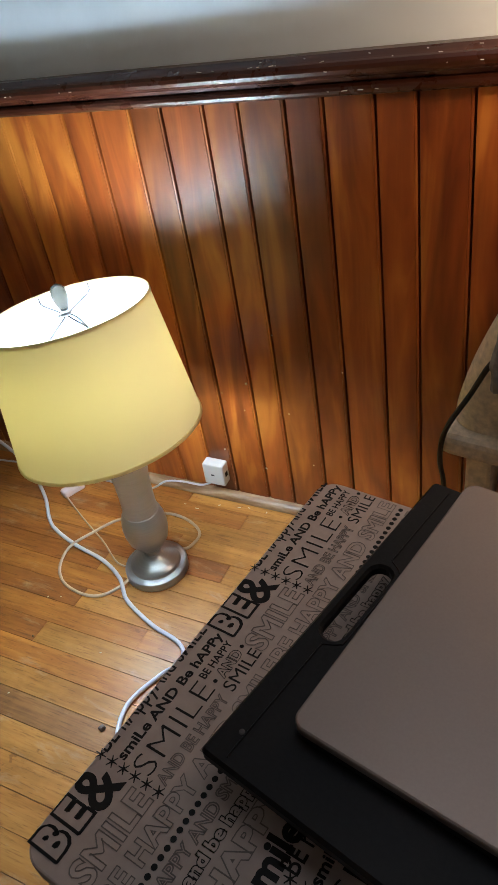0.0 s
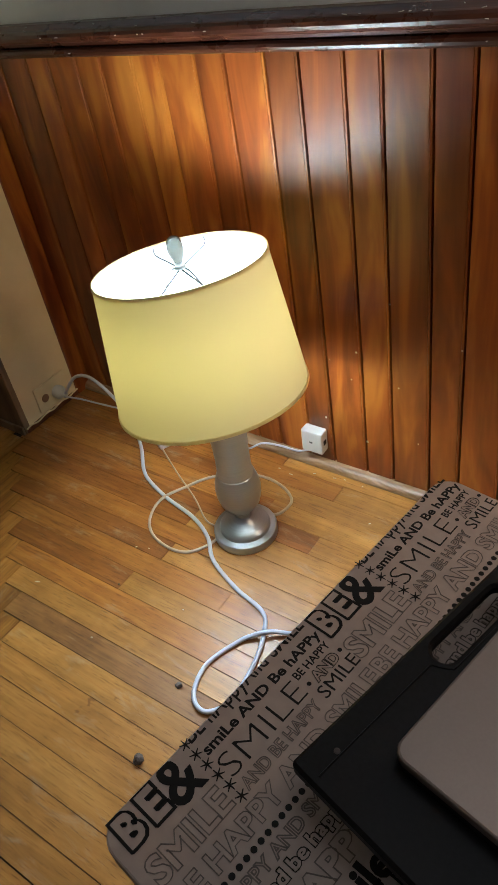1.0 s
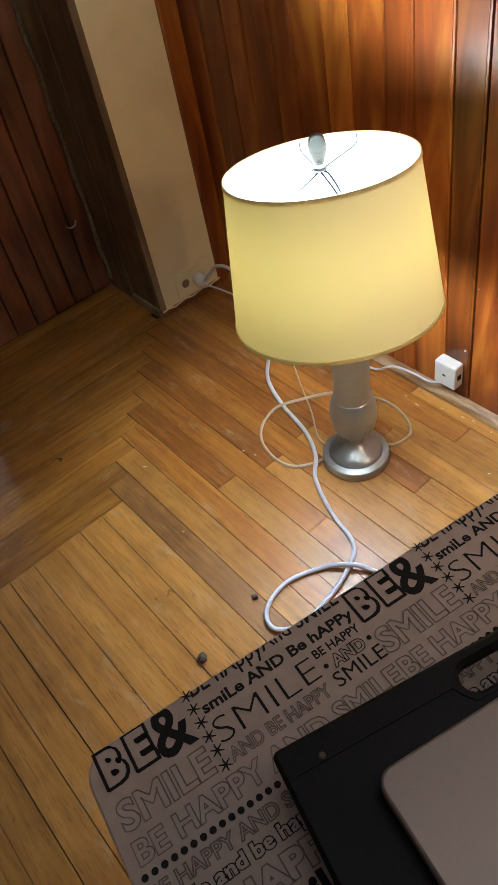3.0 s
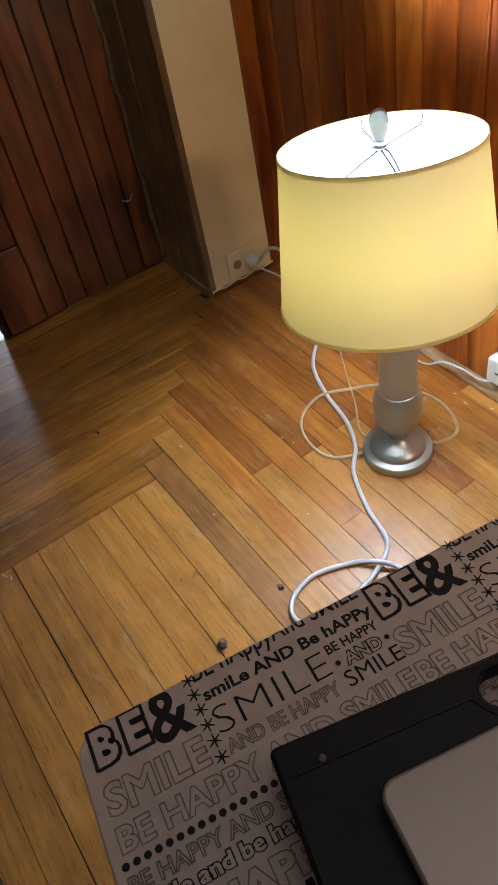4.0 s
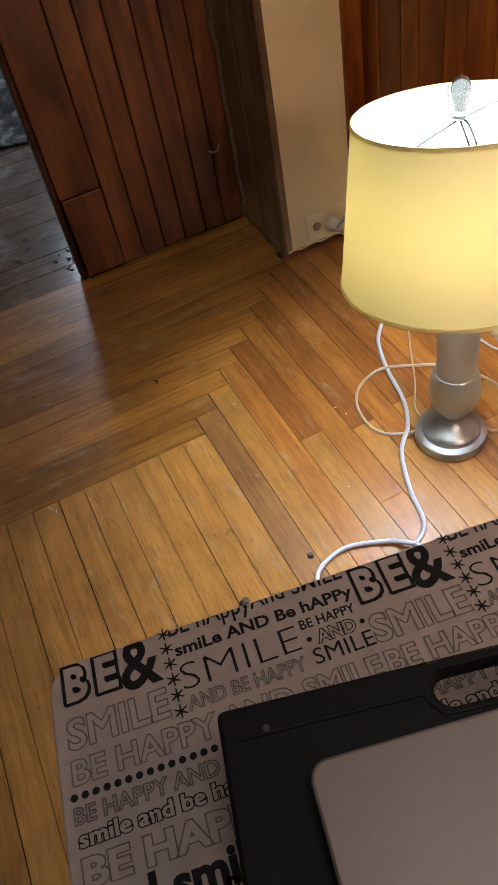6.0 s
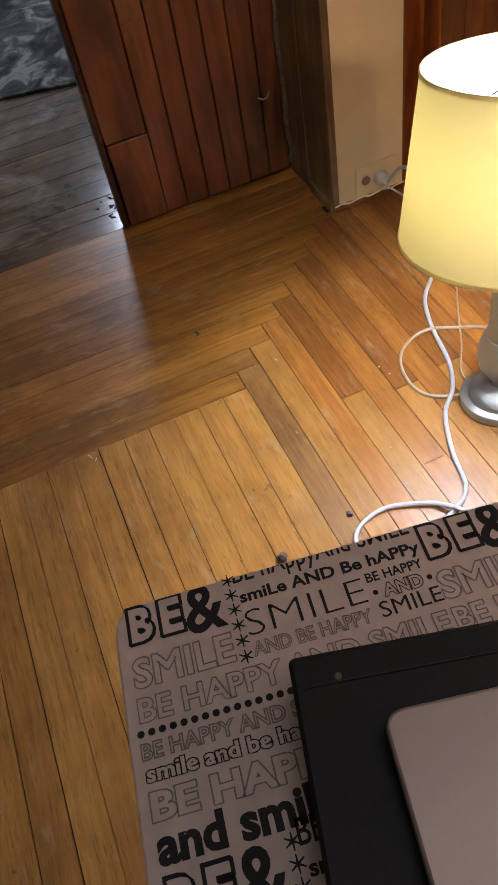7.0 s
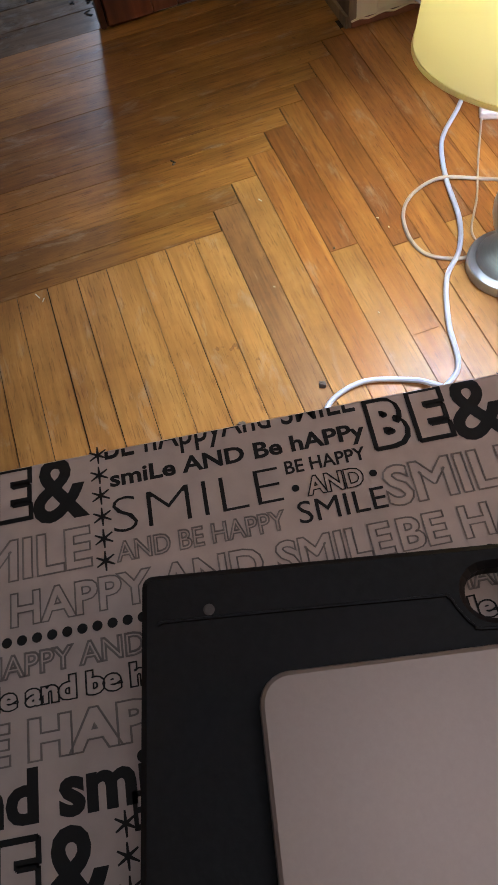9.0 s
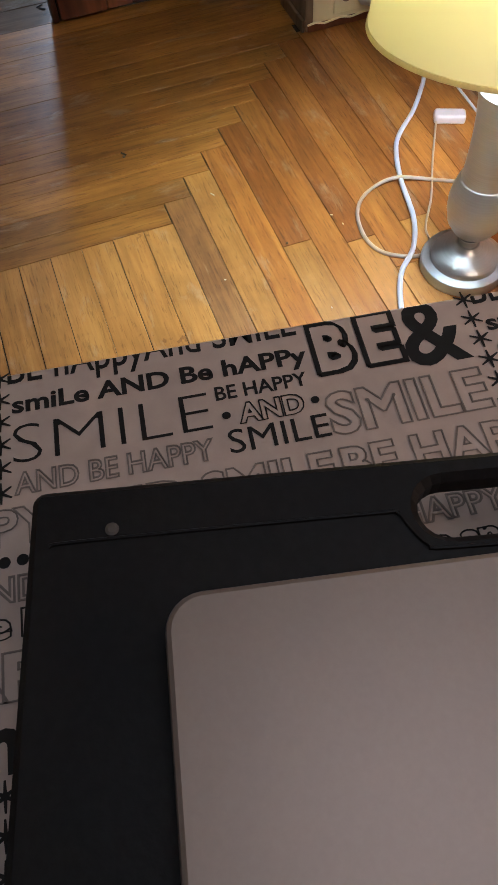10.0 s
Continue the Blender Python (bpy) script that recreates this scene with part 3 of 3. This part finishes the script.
for u0 in (0.075, LEN - 0.075):
    for va, vb in ((0.06, WID - 0.05), (WID - 0.06, 0.05)):
        sh = 0.012 if va < vb else -0.012
        part("leg", tube([on_table(u0 + sh, va, TOP_Z - 0.03), on_table(u0 + sh, (va + vb) / 2, 0.33), on_table(u0 + sh, vb, 0.011)], 0.011, 10, 4), M_STEEL_LEG, table, smooth=True)
for vb in (0.05, WID - 0.05):
    part("cross_bar", tube([on_table(0.06, vb, 0.011), on_table(LEN / 2, vb, 0.011), on_table(LEN - 0.06, vb, 0.011)], 0.010, 10, 2), M_STEEL_LEG, table, smooth=True)


def lettering(text, u0, u1, v0, v1, ink, bold=0.0, line=0.0, clip=True):
    """Words printed on the top, fitted to a stretch of it. line: stroke of hollow letters; bold: extra weight."""
    cu = bpy.data.curves.new("lettering", "FONT")
    cu.body, cu.size, cu.resolution_u = text, 1.0, 3
    cu.space_character = 1.0
    ob = new("lettering", cu)

    def shape():
        bpy.context.view_layer.update()
        ev = ob.evaluated_get(bpy.context.evaluated_depsgraph_get())
        return bpy.data.meshes.new_from_object(ev)
    cu.offset = bold
    if line:
        cu.fill_mode, cu.bevel_depth, cu.bevel_resolution = "NONE", line, 0
    me = shape()
    bpy.data.objects.remove(ob)
    bpy.data.curves.remove(cu)
    bm = bmesh.new()
    bm.from_mesh(me)
    bpy.data.meshes.remove(me)
    xs, ys = [v.co.x for v in bm.verts], [v.co.y for v in bm.verts]
    ax, bx, ay, by = min(xs), max(xs), min(ys), max(ys)
    for v in bm.verts:
        v.co = Vector((u0 + (v.co.x - ax) / (bx - ax) * (u1 - u0), v1 - (v.co.y - ay) / (by - ay) * (v1 - v0), TOP_Z + 0.0003 + (0.0002 if v.co.z > 0 else 0.0)))
    if clip:
        for co, no in (((0, 0.0015, 0), (0, -1, 0)), ((LEN - 0.002, 0, 0), (1, 0, 0)), ((0, WID - 0.002, 0), (0, 1, 0))):
            geom = bm.verts[:] + bm.edges[:] + bm.faces[:]
            bmesh.ops.bisect_plane(bm, geom=geom, plane_co=co, plane_no=no, clear_outer=True)
    if not bm.faces:
        bm.free()
        return
    bm.transform(TABLE)
    part("lettering", bm, ink, table_top)


def star(u, v, r):
    bm = bmesh.new()
    for k in range(3):
        a = math.pi * k / 3 + 0.5
        d, e = Vector((math.cos(a), math.sin(a), 0)) * r, Vector((-math.sin(a), math.cos(a), 0)) * r * 0.15
        c = Vector((u, v, TOP_Z + 0.0004 + 0.00004 * k))
        bm.faces.new([bm.verts.new(c + p) for p in (d + e * 0.5, d * 0 + e, -d + e * 0.5, -d - e * 0.5, -e, d - e * 0.5)])
    bm.transform(TABLE)
    part("printed_star", bm, M_INK, table_top)


def dot(u, v, r):
    bm = bmesh.new()
    bm.faces.new([bm.verts.new((u + r * math.cos(i * math.pi / 6), v + r * math.sin(i * math.pi / 6), TOP_Z + 0.0004)) for i in range(12)])
    bm.transform(TABLE)
    part("printed_dot", bm, M_INK, table_top)


PERIOD, ROWS_V = 0.247, 0.197
for block in (0, 1):
    for rep in range(3):
        u, v = rep * PERIOD, block * ROWS_V
        for sh in (0.0, 0.0007, 0.0014):
            lettering("B", u + 0.0145 + sh, u + 0.0365 + sh, v + 0.001 + sh, v + 0.035 + sh, M_INK, 0.075, 0.020)
            lettering("E", u + 0.040 + sh, u + 0.061 + sh, v + 0.000 + sh, v + 0.035 + sh, M_INK, 0.075, 0.020)
        if u + 0.06 < LEN:
            lettering("&", u + 0.062, u + 0.095, v - 0.001, v + 0.041, M_INK, 0.020)
            lettering("SMILE", u + 0.014, u + 0.095, v + 0.046, v + 0.072, M_GREY_INK, 0.03, 0.016)
        if u + 0.10 < LEN:
            for k in range(6):
                star(u + 0.102, v + 0.003 + 0.0134 * k, 0.0058)
            lettering("BE hAppyAnd SMILE", u + 0.106, u + 0.257, v - 0.010, v + 0.0125, M_INK, 0.010)
            lettering("smiLe AND Be hAPPy", u + 0.108, u + 0.259, v + 0.015, v + 0.029, M_INK, 0.030)
            lettering("SMILE", u + 0.108, u + 0.205, v + 0.033, v + 0.055, M_INK, -0.020)
            lettering("BE HAPPY", u + 0.209, u + 0.256, v + 0.031, v + 0.0395, M_INK, 0.02)
            lettering("AND", u + 0.218, u + 0.2515, v + 0.043, v + 0.0555, M_INK, 0.04, 0.024)
            lettering("SMILE", u + 0.211, u + 0.2605, v + 0.0575, v + 0.071, M_INK, 0.0)
            lettering("AND BE HAPPY", u + 0.108, u + 0.204, v + 0.060, v + 0.0725, M_GREY_INK, 0.01, 0.030)
            dot(u + 0.2125, v + 0.049, 0.0022)
            dot(u + 0.257, v + 0.049, 0.0022)
        lettering("BE HAPPY AND SMILE", u + 0.014, u + 0.258, v + 0.078, v + 0.098, M_GREY_INK, 0.03, 0.017)
        if block == 0 or rep == 0:
            lettering("BE HAPPY AND SMILE", u + 0.012, u + 0.164, v + 0.1115, v + 0.1245, M_GREY_INK, 0.015, 0.036)
            lettering("smile and be happy", u + 0.013, u + 0.155, v + 0.127, v + 0.1435, M_INK, 0.06, 0.024)
            lettering("BE HAPPY", u + 0.013, u + 0.158, v + 0.145, v + 0.166, M_GREY_INK, 0.05, 0.018)
            lettering("and smile", u + 0.014, u + 0.140, v + 0.168, v + 0.193, M_INK, 0.04)
            lettering("AND SMILE", u + 0.168, u + 0.255, v + 0.1115, v + 0.1425, M_GREY_INK, 0.03, 0.022)
    for k in range(61):
        dot(0.014 + 0.0081 * k, block * ROWS_V + 0.105, 0.0028)

# ---- black lap desk and the closed laptop on it ----
DESK = Matrix.Translation((0.9195, -0.2325, 0.0)) @ Matrix.Rotation(radians(90 - 15.2), 4, "Z") @ Matrix.Diagonal((1, -1, 1, 1))
DESK_Z, DESK_T = 0.7225, 0.011
lap = empty("lap_desk")
tagged(lap, "black plastic lap desk with a handle slot", "lap desk")


def desk_plate():
    """The plate, with its handle slot cut through."""
    L, D = 0.378, 0.275
    s0, s1, t0, t1 = 0.1450, 0.243, 0.0110, 0.0335
    outer = outline_round(0, 0, L, D, 0.005, 4)
    slot = outline_round(s0, t0, s1, t1, 0.0112, 5)
    bm = bmesh.new()
    z0, z1 = DESK_Z - DESK_T, DESK_Z

    def loop(pts, z, grow=0.0):
        n, out = len(pts), []
        for i, p in enumerate(pts):
            d = (Vector(pts[(i + 1) % n]) - Vector(pts[i - 1])).normalized()
            out.append(bm.verts.new((p[0] - d.y * grow, p[1] + d.x * grow, z)))
        return out

    def skin(a, b):
        for i in range(len(a)):
            j = (i + 1) % len(a)
            bm.faces.new((a[i], a[j], b[j], b[i]))

    ob_, om, ot = loop(outer, z0), loop(outer, z1 - 0.003), loop(outer, z1, 0.003)
    sb, sm, st = loop(slot, z0), loop(slot, z1 - 0.003), loop(slot, z1, -0.003)
    for a, b in ((ob_, om), (om, ot), (sb, sm), (sm, st)):
        skin(a, b)
    for o, s in ((ot, st), (ob_, sb)):
        edges = []
        for ring in (o, s):
            for i in range(len(ring)):
                e = bm.edges.get((ring[i], ring[(i + 1) % len(ring)]))
                edges.append(e)
        bmesh.ops.triangle_fill(bm, edges=edges, use_beauty=True)
    bm.transform(DESK)
    return bm


desk_top = part("plate", desk_plate(), M_BLACK, lap)
line = [(0.008, 0.0240), (0.020, 0.0228), (0.126, 0.0225), (0.1365, 0.0232), (0.1400, 0.029), (0.1455, 0.0365), (0.155, 0.0385), (0.234, 0.0390), (0.2445, 0.0365), (0.250, 0.029), (0.254, 0.0230), (0.266, 0.0225), (0.366, 0.0225)]
part("ridge", tube([DESK @ Vector((a, b, DESK_Z + 0.0002)) for a, b in line], 0.0008, 6, 4), M_BLACK, desk_top)
part("rivet", lathe([(0.0026, 0), (0.0026, 0.0006), (0.0015, 0.001)], 14, DESK @ Matrix.Translation((0.0312, 0.0190, DESK_Z - 0.0001))), M_SCUFF, desk_top, "small pale scuffed rivet")
for a, b in ((0.03, 0.07), (0.03, 0.245), (0.345, 0.07), (0.345, 0.245)):
    part("foot", slab(outline_round(a - 0.014, b - 0.014, a + 0.014, b + 0.014, 0.006, 3), TOP_Z + 0.0006, DESK_Z - DESK_T - 0.0002, 0, DESK), M_BLACK, lap)

LAPTOP = Matrix.Translation((0.9838, -0.1965, 0.0)) @ Matrix.Rotation(radians(90 - 13.0), 4, "Z") @ Matrix.Diagonal((1, -1, 1, 1))
laptop = empty("laptop")
tagged(laptop, "closed silver-grey laptop lying on the black lap desk", "laptop")
part("lid", slab(outline_round(0, 0, 0.324, 0.225, 0.013, 6), DESK_Z + 0.0115, DESK_Z + 0.0190, 0.0022, LAPTOP), M_SILVER, laptop, smooth=False)
part("base", slab(outline_round(0.001, 0.001, 0.323, 0.224, 0.013, 6), DESK_Z + 0.0022, DESK_Z + 0.0108, 0.002, LAPTOP), M_BLACK, laptop)
for a, b in ((0.03, 0.03), (0.29, 0.03), (0.03, 0.19), (0.29, 0.19)):
    part("rubber_foot", slab(outline_round(a - 0.008, b - 0.005, a + 0.008, b + 0.005, 0.003, 3), DESK_Z + 0.0004, DESK_Z + 0.0024, 0, LAPTOP), M_CABLE_AND_SHADE, laptop)

# ---- beige chair beside the table ----
chair = empty("armchair")
tagged(chair, "beige upholstered armchair with a grey cloth thrown over it", "armchair")
CH = pose(0.974, 0.58, 0.0, 0, 0, -8)
part("arm_pad", box((0.0, -0.14, 0.50), (0.60, 0.13, 0.545), 0.015, 3, CH), M_BEIGE, chair)
back = bmesh.new()
rings = []
for s in range(13):
    f = s / 12
    lean, inset = 0.105 * f ** 1.5, 0.10 * max(0.0, f - 0.7) ** 1.5
    outline = outline_round(0.004 + lean + inset, -0.12 + inset, 0.215 + lean - inset, 0.13 - inset, 0.05, 5)
    rings.append([back.verts.new(CH @ Vector((x, y, 0.546 + 0.29 * f))) for x, y in outline])
for a, b in zip(rings, rings[1:]):
    for i in range(len(a)):
        k = (i + 1) % len(a)
        back.faces.new((a[i], a[k], b[k], b[i]))
back.faces.new(rings[0][::-1])
back.faces.new(rings[-1])
part("arm_rest", back, M_BEIGE, chair, smooth=True)
for lx, ly in ((0.06, -0.10), (0.06, 0.13), (0.54, -0.10), (0.54, 0.13)):
    part("leg", box((lx - 0.022, ly - 0.022, 0.0), (lx + 0.022, ly + 0.022, 0.50), 0.008, 2, CH), M_BEIGE, chair)
# Not a rail: a black block that stands for shade under the seat.
part("rail", box((0.09, -0.11, 0.26), (0.52, 0.14, 0.46), 0.01, 2, CH), M_CABLE_AND_SHADE, chair, "black block standing for the shade under the seat")
fold = box((0.075, -0.150, 0.645), (0.30, -0.124, 0.745), 0.008, 2)
bmesh.ops.subdivide_edges(fold, edges=fold.edges[:], cuts=5, use_grid_fill=True)
for v in fold.verts:
    v.co += Vector((0.5, 1.0, 0.8)) * 0.012 * noise.noise(v.co * 28.0)
fold.transform(CH)
cloth = mesh_object("cloth", fold, M_GREY_CLOTH, True)
tagged(cloth, "crumpled grey cloth hanging on the beige armchair", "cloth")
chair_cable = mesh_object("black_cable", tube([CH @ Vector(p) for p in ((0.10, -0.128, 0.70), (0.072, -0.128, 0.685), (0.042, -0.128, 0.62), (0.014, -0.147, 0.56), (0.006, -0.147, 0.50), (0.014, -0.142, 0.42), (0.014, -0.14, 0.2), (0.01, -0.10, 0.0045), (0.05, 0.02, 0.0045))], 0.0042, 8, 6), M_CABLE_AND_SHADE, True)
tagged(chair_cable, "thin black cable hanging down beside the armchair", "cable")

# ---- next room ----
rug = mesh_object("rug", box((-1.5, -0.9, 0.001), (0.0, 1.1, 0.012), 0.004, 2, pose(-1.80, -0.13, 0.0, 0, 0, -15.0)), M_RUG)
tagged(rug, "dark grey mottled rug on the next room's floor", "rug")


# ---- crumbs on the floor ----
def crumb(x, y, size, seed):
    bm = bmesh.new()
    bmesh.ops.create_icosphere(bm, subdivisions=2, radius=size)
    for v in bm.verts:
        v.co *= 1 + 0.45 * noise.noise(v.co * (1.2 / size) + Vector((seed, 0, 0)))
        v.co.z = max(v.co.z * 0.75, -size * 0.5) + size * 0.5
    bm.transform(pose(x, y, 0.0))
    tagged(mesh_object("crumb", bm, M_STONE, True), "small grey-brown crumb of dirt on the floor", "debris", "crumbs on the floor")


crumb(0.442, -0.103, 0.0105, 1)
crumb(0.414, 0.052, 0.0068, 5)
crumb(-0.216, -0.031, 0.0030, 8)
crumb(0.137, 0.186, 0.0022, 3)

def fleck(name, place, size, turn, material, parent):
    m = Matrix.Translation(place) @ pose(0, 0, 0, *turn)
    bm = box((-size[0] / 2, -size[1] / 2, -size[2] / 2), (size[0] / 2, size[1] / 2, size[2] / 2), min(size) * 0.3, 1, m)
    part(name, bm, material, parent)


lint = empty("lint")
tagged(lint, "scattered pale specks of lint and plaster on the floor", "debris", kind="stuff")
for x, y, long, turn in ((0.020, -0.371, 0.016, 25), (0.034, -0.362, 0.010, -30), (0.262, 0.668, 0.006, 10), (0.300, 0.662, 0.011, 0), (0.352, 0.690, 0.007, 40), (0.405, 0.697, 0.008, 15), (0.43, 0.703, 0.006, -20), (0.48, 0.700, 0.005, 70), (0.13, 0.30, 0.004, 5), (0.10, 0.29, 0.005, 60), (-0.04, 0.10, 0.010, 30), (0.31, 0.20, 0.004, 0), (0.18, 0.05, 0.004, 50), (0.55, 0.60, 0.005, 45)):
    fleck("speck", (x, y, 0.0012), (long, 0.0018, 0.0012), (0, 0, turn), M_PLASTIC, lint)
for i in range(34):
    r, a = 0.085 * R.random() ** 0.7, R.uniform(0, 6.28)
    fleck("dirt_fleck", (-0.870 + r * math.cos(a), -0.045 + 0.8 * r * math.sin(a), 0.0012), (R.uniform(0.004, 0.020), R.uniform(0.002, 0.006), 0.0012), (0, 0, R.uniform(0, 180)), M_DARK, lint)
fleck("dirt_fleck", (-0.224, -0.030, 0.0012), (0.014, 0.004, 0.0015), (0, 0, 35), M_DARK, lint)
for x, z, size in ((0.483, 0.121, 0.0050), (0.468, 0.366, 0.0045), (0.376, 0.158, 0.0050), (0.452, 0.29, 0.0028), (0.565, 0.30, 0.0030), (0.61, 0.16, 0.0030), (0.40, 0.33, 0.0025), (0.55, 0.50, 0.0025), (0.20, 0.60, 0.0025), (0.70, 0.43, 0.0030)):
    fleck("paint_fleck", (x - 0.02 * z, WALL_Y - 0.0010, z), (size, 0.0012, size * R.uniform(0.5, 1.1)), (0, R.uniform(0, 90), 0), M_PLASTIC, wall_north)
for i in range(46):
    x = R.choice((R.uniform(-0.3, 1.3), R.uniform(0.45, 1.1)))
    up, out = R.choice(((0.059, 0.0160), (0.0545, 0.0260), (0.042, 0.0364), (0.010, 0.0222)))
    fleck("paint_fleck", (x, WALL_Y - out, RAIL_Z + SLANT * x + up), (R.uniform(0.002, 0.010), 0.0012, 0.0013), (0, R.uniform(-15, 15), 0), M_PLASTIC, wall_north)

# ---- wainscot boards ----
rel = -0.147 - 3 * 0.1565
cuts = sorted([rel + 0.1565 * k for k in range(24)] + [rel + 0.069 + 0.1565 * k for k in range(24)])
cuts = [c for c in cuts if PIER_X + 0.03 < c < RIGHT_X - 0.02]
cuts = [PIER_X + 0.010] + cuts + [RIGHT_X]
for a, b in zip(cuts, cuts[1:]):
    top = RAIL_Z + SLANT * a + 0.004
    dy = R.uniform(-0.0006, 0.0006)
    bm = bmesh.new()
    g, d = 0.0026, 0.0085
    sec = [(a + 0.0004, WALL_Y + d), (a + g * 0.35, WALL_Y + d), (a + g, WALL_Y + dy), (b - g - 0.0052, WALL_Y + dy), (b - g - 0.0046, WALL_Y + 0.0011 + dy), (b - g - 0.0036, WALL_Y + dy), (b - g, WALL_Y + dy + 0.0005), (b - g * 0.35, WALL_Y + d), (b - 0.0004, WALL_Y + d), (b - 0.0004, WALL_Y + 0.0178), (a + 0.0004, WALL_Y + 0.0178)]
    lo, hi = [bm.verts.new((x, y, 0.002)) for x, y in sec], [bm.verts.new((x, y, top)) for x, y in sec]
    for i in range(len(sec)):
        j = (i + 1) % len(sec)
        bm.faces.new((lo[i], lo[j], hi[j], hi[i]))
    bm.faces.new(lo[::-1])
    bm.faces.new(hi)
    part("wainscot_board", bm, M_PANEL, wall_north)

# ---- the old walls lean a little ----
LEANING = Matrix(((1, 0, -0.020, 0), (0, 1, 0, 0), (0, 0, 1, 0), (0, 0, 0, 1)))
for ob in scene.objects:
    if ob.type == "MESH" and ob.name.split(".")[0] in ("wall_pier", "wainscot_board", "trim_corner", "jamb_board", "draught_strip"):
        ob.data.transform(LEANING)

# ---- floor strips ----
floor = mesh_object("floor", box((FAR_X - 0.12, NEAR_Y - 0.12, -0.10), (RIGHT_X + 0.12, 1.8, -0.0035)), M_DARK)
tagged(floor, "amber strip-wood floor with a stepped corner joint", "floor", kind="structure")


def strip_piece(x0, x1, y0, y1, material, gap=0.0, tip=0.0):
    bm = bmesh.new()
    g, c, dz = R.choice((0.0002, 0.0003, 0.0004, 0.0007)), R.uniform(0.0002, 0.0004), R.uniform(-0.0003, 0.0003)
    g += gap
    y1 -= tip
    lo = [bm.verts.new(p) for p in ((x0 + g, y0 + g, -0.0033), (x1 - g, y0 + g, -0.0033), (x1 - g, y1 - g, -0.0033), (x0 + g, y1 - g, -0.0033))]
    mid = [bm.verts.new((v.co.x, v.co.y, -0.0010)) for v in lo]
    k = g + c
    hi = [bm.verts.new(p) for p in ((x0 + k, y0 + k, dz), (x1 - k, y0 + k, dz), (x1 - k, y1 - k, dz), (x0 + k, y1 - k, dz))]
    for a, b in ((lo, mid), (mid, hi)):
        for i in range(4):
            j = (i + 1) % 4
            bm.faces.new((a[i], a[j], b[j], b[i]))
    bm.faces.new(hi)
    part("floor_strip", bm, material, floor)


def split(a, b, first=None, longest=1.3):
    out, at = [a], first if first is not None else a + R.uniform(0.35, 1.0)
    while at < b - 0.2:
        out.append(at)
        at += R.uniform(0.6, longest)
    return list(zip(out, out[1:] + [b]))


def row_y(k):
    return 0.006 + (0.0563 if k >= 0 else 0.0595) * k


def row_x(k):
    return 0.006 - 0.0588 * k


WIDE_GAPS = (-2, -6, -8, -10, -11)      # rows before which the joint has opened
k = math.floor(NEAR_Y / 0.0595)
while row_y(k) < WALL_Y:
    y0, y1 = row_y(k), row_y(k + 1)
    start = max(row_x(k + 1) if k >= 0 else row_x(0), PIER_X - 0.01)
    ends = split(start, RIGHT_X, 0.143 if k == 3 else R.uniform(0.15, 0.55) if k > 3 else R.uniform(0.35, 1.3) if k > 0 else R.uniform(0.7, 1.7))
    # First pieces darker than those by the lamp: timber tone plus painted lamplight fall-off.
    for a, b in ends:
        if k == 0:
            finish = M_FLOOR_GREY
        elif a == start and k in (3, 5, 7, 8, 10):
            finish = M_FLOOR_DEEP
        elif a == start and k >= 2:
            finish = M_FLOOR_RED
        else:
            finish = M_FLOOR_RED if R.random() < 0.12 else M_FLOOR_X
        strip_piece(a, b, y0 + (0.0009 if k in WIDE_GAPS else 0.0), y1, finish)
    k += 1
k = 0
while row_x(k) > FAR_X:
    x1, x0 = row_x(k), row_x(k + 1)
    if x1 > PIER_X + 0.005:
        top = row_y(k)
    elif x0 > DOOR_X - 0.05:
        top = PIER_Y + 0.01
    else:
        break
    joint = top - R.uniform(0.9, 1.7)
    for a, b in ((NEAR_Y, joint), (joint, top)):
        strip_piece(x0, x1, a, b, M_FLOOR_Y, 0.0, 0.0016 if b == top else 0.0)
    k += 1
while x1 > FAR_X:
    x0 = x1 - 0.098
    for a, b in split(NEAR_Y, 1.68, R.uniform(-2.2, 0.6), 3.6):
        strip_piece(x0, x1, a, b, M_FLOOR_OLD, 0.0011)
    x1 = x0
